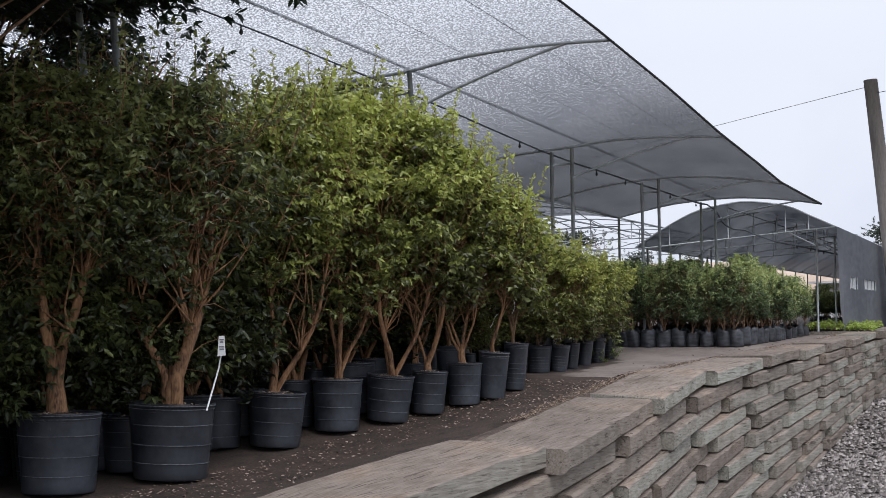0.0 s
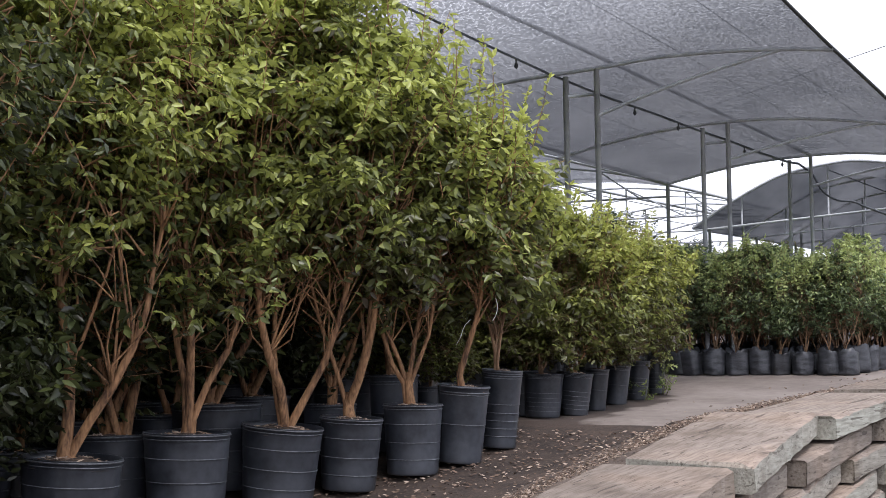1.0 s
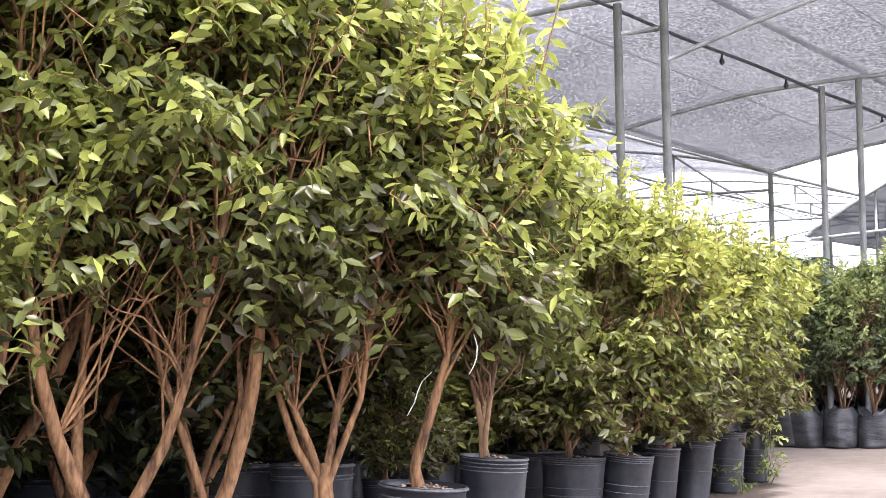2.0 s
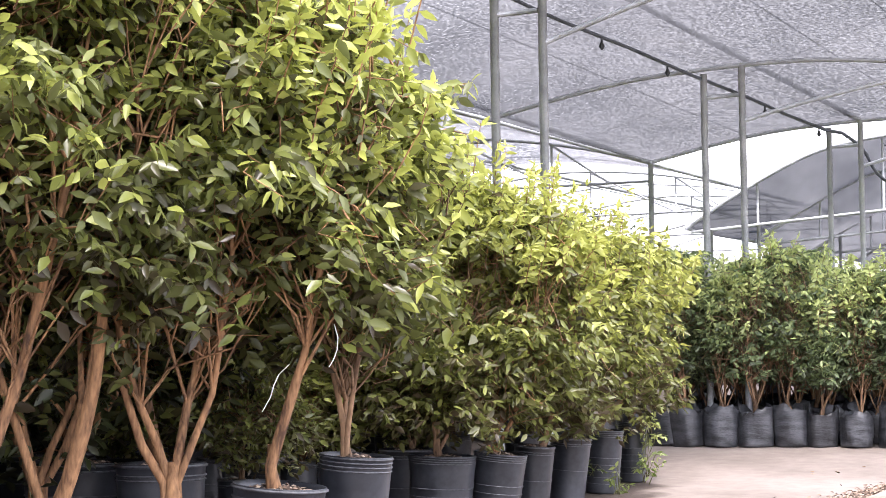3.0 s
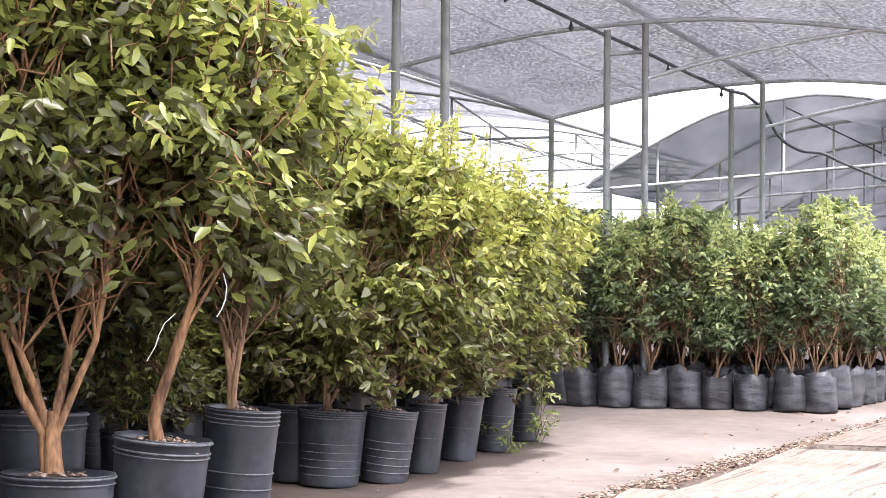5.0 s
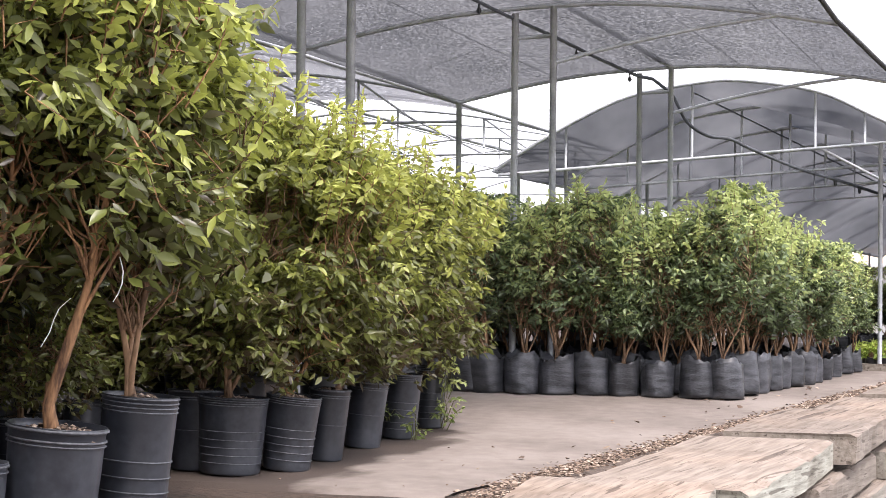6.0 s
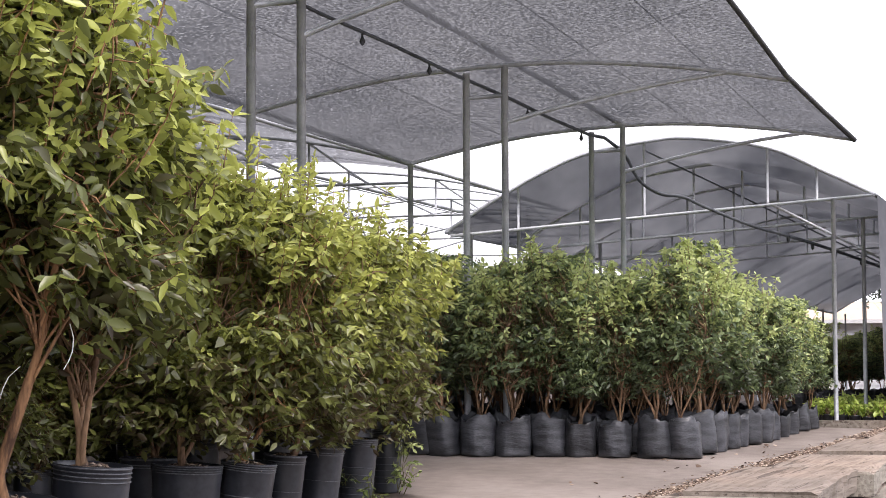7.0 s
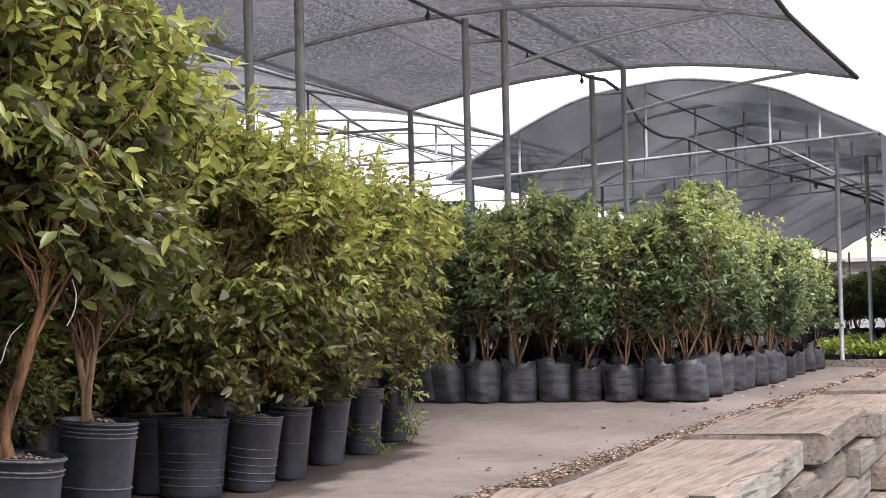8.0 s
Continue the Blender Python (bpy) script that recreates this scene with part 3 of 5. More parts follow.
def neighbour_shade_house():
    house = tagged(new("shade_house"), "older pipe-framed shade house, partly roofed with grey cloth", "shade house")
    prof = [(-11.4, 3.5), (-10.3, 3.8), (-8.9, 4.0), (-7.6, 3.96), (-6.4, 3.78), (-5.5, 3.55)]
    frames = [8.47, 13.75, 19.1, 24.3, 29.5, 34.7, 40.0]
    for y in frames:
        r = 0.030 * over_size(-8, y)
        pipe("post", [over(-11.4, y, -0.65), over(-11.4, y, 3.5)], r, STEEL, house)
        if y > 25:
            pipe("post", [over(-5.5, y, -0.65), over(-5.5, y, 3.55)], r, STEEL, house)
        pipe("rib", bend([over(x, y, z) for x, z in prof], 4), r * 0.7, STEEL, house)
        pipe("chord", [over(-11.4, y, 3.3), over(-5.46, y, 3.3)], r * 0.6, STEEL, house)
        for x, z in ((-9.6, 3.9), (-8.2, 3.98), (-6.8, 3.84)):
            pipe("strut", [over(x, y, 3.3), over(x, y, z)], r * 0.55, STEEL, house)
        pipe("web", [over(-8.2, y, 3.98), over(-6.8, y, 3.3)], r * 0.5, STEEL, house)
        pipe("web", [over(-6.0, y, 3.3), over(-6.8, y, 3.84)], r * 0.5, STEEL, house)
    for x, z in ((-11.4, 3.5), (-8.9, 4.0), (-5.5, 3.55)):
        pipe("purlin", run(8.47, 40, x, z), 0.022, STEEL, house)
    # light hoops between the bays, side braces and hanging wires
    for y in (11.1, 16.4, 21.7, 26.9, 32.1, 37.3, 42.6):
        r = 0.017 * over_size(-8, y)
        pipe("hoop", bend([over(x, y, z) for x, z in prof], 4), r, STEEL, house, 6)
    for ya, yb in ((24.3, 29.5), (29.5, 34.7), (34.7, 40.0)):
        pipe("brace", [over(-11.4, ya, 2.3), over(-11.4, yb, 3.4)], 0.012, STEEL, house, 6)
    for x, z in ((-10.3, 3.3), (-7.6, 3.3), (-6.4, 3.3)):
        pipe("wire", run(8.47, 42.6, x, z), 0.006, STEEL, house, 5)
    net_sheet("shade_net", prof, [4, 8.47, 13.75, 19.1, 24.3, 28.0], 0.05, NET_THIN, house, "thin pale grey shade cloth with a loose end")
    return house


neighbour_shade_house()


def far_shade_house():
    house = tagged(new("shade_house"), "arched shade house covered in dark grey cloth, with a side curtain", "shade house")
    prof = [(-6.07, 2.91), (-5.36, 3.34), (-4.54, 3.76), (-3.98, 3.96), (-3.18, 4.09), (-2.55, 4.115), (-1.51, 3.945), (-0.8, 3.62), (-0.1, 3.27)]
    frames = [27.7 + 3.6 * i for i in range(9)] + [61, 66, 72]

    def chord_z(x):
        return 2.87 + (x + 5.8) * 0.069

    for i, y in enumerate(frames):
        r = 0.032 * over_size(-3, y)
        pipe("rib", bend([over(x, y, z) for x, z in prof], 4), r * (0.8 if i == 0 else 1.0), STEEL, house)
        if i < 4:
            pipe("chord", [over(-6.0, y, chord_z(-6.0)), over(-0.12, y, chord_z(-0.12))], r * (0.7 if i < 3 else 0.5), STEEL, house)
        for x, z in ((-5.0, 3.53), (-4.0, 3.95), (-3.2, 4.08), (-2.45, 4.09), (-1.51, 3.94), (-0.85, 3.64)):
            if i < 4 and (i or x not in (-4.0, -2.45)):
                pipe("strut", [over(x, y, chord_z(x)), over(x, y, z)], r * (0.6 if i < 3 else 0.45), STEEL, house)
        pipe("post", [over(-0.64, y, -0.65), over(-0.64, y, chord_z(-0.64))], r, STEEL, house, 10)
        pipe("post", [over(-5.7, y, -0.65), over(-5.7, y, chord_z(-5.7))], r, STEEL, house)
        pipe("brace", [over(-0.66, y, 2.75), over(-1.45, y, chord_z(-1.45))], r * 0.6, STEEL, house)
    for x, z in ((-6.07, 2.91), (-0.1, 3.27)):
        pipe("purlin", run(27.7, frames[-1], x, z), 0.018, STEEL, house)
    pipe("ridge_pipe", run(27.7, frames[-1], -3.18, 3.96), 0.009, DUSTY_PIPE, house, label="dusty black ridge pipe")
    net_sheet("shade_net", prof, frames, 0.30, NET_FAR, house, "dark grey shade cloth", ridged=True)
    # side curtain: two windows, its near lower corner pulled up
    v, f = [], []
    cols = [27.7, 28.5, 29.3, 30.2, 31.9, 32.7, 33.5, 37.0, 39, 41, 46, 53, 62, 77]
    for i, y in enumerate(cols):
        low = (0.9, 0.35, 0.0)[i] if i < 3 else -0.1
        for z in (low, max(low + 0.02, 1.55), max(low + 0.04, 1.87), max(low + 0.06, 2.5), 3.27):
            v.append(over(-0.06 + 0.09 * math.sin(y * 2.3) * (3.3 - z) / 3, y, z))
    for i in range(len(cols) - 1):
        for j in range(4):
            if j == 1 and i in (3, 6):
                continue
            a = i * 5 + j
            f.append((a, a + 5, a + 6, a + 1))
    cloth = link("side_curtain", v, f, CURTAIN, house, "hanging grey cloth curtain with two windows", smooth=True)
    for ya, yb in ((30.2, 31.9), (33.5, 37.0)):
        q = [over(-0.09, ya, 1.52), over(-0.09, yb, 1.52), over(-0.09, yb, 1.9), over(-0.09, ya, 1.9)]
        q += [p + Vector((-0.01, 0, 0)) for p in q]
        link("window_film", q, [(0, 1, 2, 3), (7, 6, 5, 4), (0, 4, 5, 1), (1, 5, 6, 2), (2, 6, 7, 3), (3, 7, 4, 0)], FILM, cloth, "white plastic window film")
        for t in (0.0, 0.34, 0.66, 1.0):
            yy = ya + (yb - ya) * t
            pipe("window_bar", [over(-0.04, yy, 1.52), over(-0.04, yy, 1.9)], 0.012, STEEL, cloth, 6)
    return house


far_shade_house()


# ---- trees in pots ----
def leaf_cloud(twigs, leaf, rng, pairs, base_z, top_z, verts, faces, young):
    """Leaves in opposite pairs along each twig, hanging a little; fresh pale ones outside and on top, low inner ones
    darkened for shade.
    """
    for a, b, fresh in twigs:
        d = (b - a).normalized()
        side = d.cross(Vector((rng.uniform(-0.3, 0.3), rng.uniform(-0.3, 0.3), 1))).normalized()
        for i in range(pairs):
            t = (i + 0.6) / pairs
            p = a.lerp(b, t)
            for s in (-1, 1) if i < pairs - 1 else (-1, 1, 0):
                out = (d * (0.55 if s else 1.0) + side * s * rng.uniform(0.6, 1.0) + Vector((rng.uniform(-0.45, 0.45), rng.uniform(-0.45, 0.45), rng.uniform(-1.25, 0.3)))).normalized()
                n = (Vector((0, 0, 1)) + Vector((rng.gauss(0, 1.2), rng.gauss(0, 1.2), 0))).normalized()
                w = out.cross(n)
                if w.length < 0.05:
                    continue
                w.normalize()
                n = w.cross(out)
                size = leaf * rng.uniform(0.65, 1.25)
                half = size * rng.uniform(0.16, 0.235)
                k = len(verts)
                curl = n * size * rng.uniform(0.03, 0.22)
                verts.append(p)
                verts.append(p + out * size * 0.34 + w * half + n * half * 0.18)
                verts.append(p + out * size * 0.68 + w * half * 0.74 + n * half * 0.2 - curl * 0.4)
                verts.append(p + out * size - curl)
                verts.append(p + out * size * 0.68 - w * half * 0.74 + n * half * 0.2 - curl * 0.4)
                verts.append(p + out * size * 0.34 - w * half + n * half * 0.18)
                verts.append(p + out * size * 0.45 - n * half * 0.12 - curl * 0.15)
                faces += [(k, k + 6, k + 1), (k + 1, k + 6, k + 2), (k + 6, k + 3, k + 2), (k, k + 5, k + 6), (k + 5, k + 4, k + 6), (k + 6, k + 4, k + 3)]
                # lower leaves made darker: shade of the crown put into the colour
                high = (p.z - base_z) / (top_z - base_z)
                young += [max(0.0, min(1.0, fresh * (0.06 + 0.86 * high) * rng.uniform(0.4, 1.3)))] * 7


def grow(seed, foot, bottom, top, radius, stems, thick, twigs_n, leaf, pairs, tilt=0.28, skirt=0.0, hollow=0.3, heavy=0.85, leans=()):
    """Trunk, limbs and leaves of one young tree that rises from the soil at height foot. leans: each stem's own (sideways, backwards, girth)."""
    rng = random.Random(seed)
    stems = len(leans) or stems
    tv, tf, lv, lf, young = [], [], [], [], []
    mid = (bottom + top) / 2
    limbs = []
    # a short bole that forks into the stems
    fork = foot + (bottom - foot) * rng.uniform(0.12, 0.4)
    lean0 = Vector((rng.uniform(-0.06, 0.06), rng.uniform(-0.06, 0.06), 0))
    foot_r = thick * (1.0 + 0.16 * stems)
    bole = [Vector((0, 0, foot - 0.06)), Vector((0, 0, foot + 0.03)) + lean0 * 0.3, Vector((0, 0, fork * 0.6 + foot * 0.4)) + lean0 * 0.7, Vector((0, 0, fork + 0.04)) + lean0]
    sweep(tv, tf, bole, [foot_r * 1.3, foot_r * 1.05, foot_r * 0.9, foot_r * 0.35], 9)
    for s in range(stems):
        w = 2 * math.pi * (s + rng.uniform(-0.3, 0.3)) / stems
        lean = rng.uniform(0.5, 1.3) * tilt * (1.2 if stems > 1 else 0.3)
        near = Vector((math.cos(w) * foot_r * 0.5, math.sin(w) * foot_r * 0.5, 0))
        p = near * 1.15 + Vector((0, 0, fork - 0.03)) + lean0
        d = Vector((math.cos(w) * lean, math.sin(w) * lean, 1))
        girth = thick * rng.uniform(0.75, 1.1)
        if leans:
            side, behind, bulk = leans[s]
            near = Vector((side, behind, 0)) * foot_r * 0.9
            p = near * 1.3 + Vector((0, 0, fork - 0.03)) + lean0
            d, girth = Vector((side * 0.75, behind * 0.75, 1)), thick * bulk
        root = Vector((near.x, near.y, foot - 0.05))
        pts, rad = [root, root.lerp(p, 0.5) + lean0 * 0.2, p.copy()], [girth * 1.25, girth * 1.05, girth]
        length = (mid - fork) * rng.uniform(0.95, 1.2)
        n = 8
        for i in range(n):
            d += Vector((rng.uniform(-0.3, 0.3), rng.uniform(-0.3, 0.3), 0.13))
            if i > 1:
                d.x, d.y = d.x * 0.76, d.y * 0.76
            p = p + d.normalized() * length / n
            pts.append(p.copy())
            rad.append(girth * (1 - 0.8 * (i + 1) / n) * rng.uniform(0.86, 1.14))
        sweep(tv, tf, pts, rad, 8)
        limbs += [(q, r) for q, r in zip(pts[4:], rad[4:])]
    # limbs fan out into the crown
    tips = []
    for i in range(stems * 6 + 8):
        q, r = rng.choice(limbs)
        w, u = rng.uniform(0, 2 * math.pi), rng.uniform(0.3, 0.85)
        end = Vector((math.cos(w) * radius * u, math.sin(w) * radius * u, rng.uniform(max(q.z + 0.05, bottom + 0.1), top - 0.15)))
        m1 = q.lerp(end, 0.35) + Vector((rng.uniform(-0.06, 0.06), rng.uniform(-0.06, 0.06), 0.1))
        m2 = q.lerp(end, 0.7) + Vector((rng.uniform(-0.07, 0.07), rng.uniform(-0.07, 0.07), 0.08))
        sweep(tv, tf, [q, m1, m2, end], [r * 0.42, r * 0.3, r * 0.2, r * 0.09], 5, cap=False)
        tips += [m1, m2, end, q.lerp(m1, 0.5)]
    # a fan of bare branchlets under the leaves
    for i in range(stems * 10 + 26):
        q, r = rng.choice(limbs[len(limbs) // 4:])
        w, u = rng.uniform(0, 2 * math.pi), rng.uniform(0.45, 0.95)
        end = Vector((q.x * 0.5 + math.cos(w) * radius * u * 0.7, q.y * 0.5 + math.sin(w) * radius * u * 0.7, min(top - 0.2, q.z + radius * rng.uniform(0.5, 1.1))))
        m1 = q.lerp(end, 0.3) + Vector((rng.uniform(-0.07, 0.07), rng.uniform(-0.07, 0.07), rng.uniform(-0.05, 0.03)))
        m2 = q.lerp(end, 0.65) + Vector((rng.uniform(-0.05, 0.05), rng.uniform(-0.05, 0.05), rng.uniform(-0.05, 0.03)))
        sweep(tv, tf, [q, m1, m2, end], [max(0.006, thick * 0.22), max(0.0045, thick * 0.16), 0.0035, 0.002], 5, cap=False)
        tips += [m2, end]
    twigs = []
    # foliage hangs in clumps with gaps between them
    clumps = []
    for i in range(max(14, twigs_n // 17)):
        t = rng.random() ** heavy
        girth = radius * (0.6 + 1.15 * t - 1.2 * t * t + skirt * (1 - t)) * rng.uniform(0.8, 1.15)
        if t > 0.82:
            girth *= 0.6 + 2.2 * (1 - t)
        w, u = rng.uniform(0, 2 * math.pi), rng.random() ** 0.45
        if t < hollow:
            u = rng.uniform(0.65, 1.0)
        clumps.append((Vector((math.cos(w) * girth * u, math.sin(w) * girth * u, bottom + (top - bottom) * t)), w, u, rng.uniform(0.08, 0.15) * (radius / 0.6) ** 0.6))
    for i in range(twigs_n):
        c, w, u, spread = rng.choice(clumps)
        end = c + Vector((rng.gauss(0, spread), rng.gauss(0, spread), rng.gauss(0, spread * 0.8)))
        end.z = max(bottom - 0.1, min(top, end.z))
        w += rng.gauss(0, 0.7)
        out = Vector((math.cos(w), math.sin(w), rng.uniform(-0.5, 0.9))).normalized()
        start = end - out * rng.uniform(0.14, 0.3) * (leaf / 0.085) ** 0.5
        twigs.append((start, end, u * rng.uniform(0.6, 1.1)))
        if i % 3 == 0:
            near = min(rng.sample(tips, min(9, len(tips))), key=lambda q: (q - start).length)
            if (near - start).length < 0.4:
                sweep(tv, tf, [near, near.lerp(start, 0.5) + Vector((0, 0, 0.03)), start, end], [0.005, 0.004, 0.003, 0.0015], 3, cap=False)
    # slender fresh shoots that stand out of the crown
    for i in range(max(6, twigs_n // 24)):
        w, u = rng.uniform(0, 2 * math.pi), rng.uniform(0.1, 0.8)
        high = rng.uniform(0.55, 0.95) if i % 2 else 1.0
        if high < 1.0:
            u = rng.uniform(0.75, 0.95)
        a = Vector((math.cos(w) * radius * u, math.sin(w) * radius * u, bottom + (top - bottom) * high - rng.uniform(0.05, 0.25)))
        side = Vector((math.cos(w), math.sin(w), 0)) * (rng.uniform(0.08, 0.22) if high < 1 else 0.03)
        b = a + side * radius + Vector((rng.uniform(-0.08, 0.08), rng.uniform(-0.08, 0.08), rng.uniform(0.1, 0.36) if i % 3 or not leans else rng.uniform(0.3, 0.52)))
        m = a.lerp(b, 0.5) + side * 0.2
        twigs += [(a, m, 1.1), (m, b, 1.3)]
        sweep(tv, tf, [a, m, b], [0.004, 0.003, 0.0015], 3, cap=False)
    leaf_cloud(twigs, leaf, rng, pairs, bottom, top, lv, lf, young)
    return tv, tf, lv, lf, young


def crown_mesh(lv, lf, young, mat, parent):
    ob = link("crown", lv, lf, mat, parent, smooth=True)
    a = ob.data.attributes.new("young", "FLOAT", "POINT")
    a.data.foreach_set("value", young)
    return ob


def nursery_pot(parent, r, h, seed, rings):
    """A ribbed black nursery pot: wall with thickness, rolled lip, scuffed ridges, soil."""
    rng = random.Random(seed)
    rb = r * 0.86
    v, f = [], []
    prof = [(0.0, 0.0), (rb * 0.97, 0.0), (rb, 0.012)]
    for i in range(1, 10):
        t = i / 10
        prof.append((rb + (r - rb) * t, h * t))
    prof += [(r, h * 0.985), (r * 1.015, h * 0.99), (r * 1.015, h), (r * 0.985, h), (r * 0.97, h * 0.93), (r * 0.96, h * 0.84)]
    lathe(v, f, prof, 28, 0.006, rng)
    part_wall = link("pot", v, f, POT, parent, smooth=True)
    for t, q in rings:
        v, f = [], []
        rr = (rb + (r - rb) * t) * 1.004
        lathe(v, f, [(rr, h * t - q), (rr + q * 1.3, h * t - q * 0.4), (rr + q * 1.3, h * t + q * 0.4), (rr, h * t + q)], 28)
        link("ridge", v, f, RIDGE, part_wall, "pale scuffed ridge", smooth=True)
    v, f = [], []
    lathe(v, f, [(0.001, h * 1.0), (r * 0.3, h * 0.985), (r * 0.65, h * 0.955), (r * 0.97, h * 0.90)], 20, 0.05, rng)
    link("soil", v, f, SOIL, part_wall, "dark potting soil heaped round the stems")
    v, f = [], []
    for _ in range(70):
        w, q = rng.uniform(0, 6.28), r * rng.uniform(0.2, 0.93)
        p = Vector((math.cos(w) * q, math.sin(w) * q, h * (1.0 - 0.095 * (q / r) ** 1.6) + 0.004))
        a = rng.uniform(0, 6.28)
        d, e = Vector((math.cos(a), math.sin(a), rng.uniform(-0.3, 0.5))) * rng.uniform(0.01, 0.026), Vector((-math.sin(a), math.cos(a), rng.uniform(-0.3, 0.3))) * rng.uniform(0.005, 0.012)
        k = len(v)
        v += [p - d, p + e, p + d, p - e, p + Vector((0, 0, 0.006))]
        f += [(k, k + 1, k + 4), (k + 1, k + 2, k + 4), (k + 2, k + 3, k + 4), (k + 3, k, k + 4)]
    tagged(link("leaf_mulch", v, f, LITTER, part_wall, "dry leaves on the potting soil"), kind="stuff")


RINGS_FINE = [(0.985, 0.0035), (0.955, 0.003), (0.925, 0.003), (0.895, 0.003), (0.56, 0.003), (0.45, 0.003), (0.35, 0.003), (0.25, 0.003), (0.15, 0.003)]
RINGS_WIDE = [(0.975, 0.005), (0.93, 0.003), (0.72, 0.003), (0.46, 0.003), (0.22, 0.003)]
RINGS_FEW = [(0.98, 0.006), (0.91, 0.004), (0.88, 0.003), (0.5, 0.0025)]


def film_bag(parent, r, h, seed):
    """A black film grow bag, creased and slumped, its rim uneven and folded."""
    rng = random.Random(seed)
    v, f = [], []
    n = 26
    lumps = [(rng.randint(2, 7), rng.uniform(0, 6.28), rng.uniform(0.008, 0.03)) for _ in range(5)]
    levels = [0.0, 0.02, 0.1, 0.22, 0.36, 0.5, 0.64, 0.78, 0.9, 1.0]
    for i, t in enumerate(levels):
        for k in range(n):
            w = 2 * math.pi * k / n
            q = 1 + sum(a * math.sin(m * w + ph + t * 3) for m, ph, a in lumps) + rng.uniform(-0.015, 0.015)
            q *= 0.97 + 0.035 * math.sin(math.pi * min(1, t * 1.1)) - (0.04 if i == 0 else 0)
            sq = 1 / max(abs(math.cos(w)), abs(math.sin(w))) ** 0.25
            z = h * t * (1 + (0.12 * math.sin(2 * w + lumps[0][1]) + rng.uniform(-0.07, 0.07)) * (t > 0.95))
            v.append((r * q * sq * math.cos(w), r * q * sq * math.sin(w), z))
    for q, z in ((0.975, None), (0.95, h * 0.8)):
        for k in range(n):
            a = v[9 * n + k]
            v.append((a[0] * q, a[1] * q, z or a[2]))
    for i in range(11):
        for k in range(n):
            a, b = i * n + k, i * n + (k + 1) % n
            f.append((a, b, b + n, a + n))
    f.append(tuple(reversed(range(n))))
    bag = link("bag", v, f, BAG, parent, smooth=True)
    v, f = [], []
    lathe(v, f, [(0.001, h * 0.88), (r * 0.6, h * 0.87), (r * 0.95, h * 0.82)], 16, 0.04, rng)
    link("soil", v, f, SOIL, bag, "dark potting soil")


def potted_tree(label, group, seed, pot, tree, leaf_mat, bag=False, rings=RINGS_FINE, bark=BARK):
    top = tagged(new("potted_tree"), label, "potted tree", group)
    r, h = pot
    if bag:
        film_bag(top, r, h, seed)
    else:
        nursery_pot(top, r, h, seed, rings)
    tv, tf, lv, lf, young = grow(seed, h * 0.88, *tree)
    link("trunk", tv, tf, bark, top, smooth=True)
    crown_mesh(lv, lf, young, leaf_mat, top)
    return top


def stand(thing, x, y, k, turn, kz=0.0, tip=(0.0, 0.0)):
    """Sets a thing on the ground at (x, y), k times as wide and kz times as high."""
    thing.matrix_basis = Matrix.Translation((x, y, ground_z(x, y) + 0.012)) @ Matrix.Rotation(radians(tip[0]), 4, "X") @ Matrix.Rotation(radians(tip[1]), 4, "Y") @ Matrix.Rotation(radians(turn), 4, "Z") @ Matrix.Diagonal((k, k, kz or k, 1))


def copy_to(thing, x, y, k, turn, label="", kz=0.0, tip=(0.0, 0.0)):
    c = copy_thing(thing, Matrix.Identity(4))
    stand(c, x, y, k, turn, kz, tip)
    if label:
        c["label"] = label
    return c


ROW = "trees in the long pot row"
crown_label = "old multi-stemmed fruit tree with bare lower limbs in black pot"
tall_label = "multi-stemmed fruit tree with tan bark in ribbed black nursery pot"
slim_label = "slim young fruit tree in tall smooth black pot"
low_label = "bushy young fruit tree in ribbed black pot by the concrete"
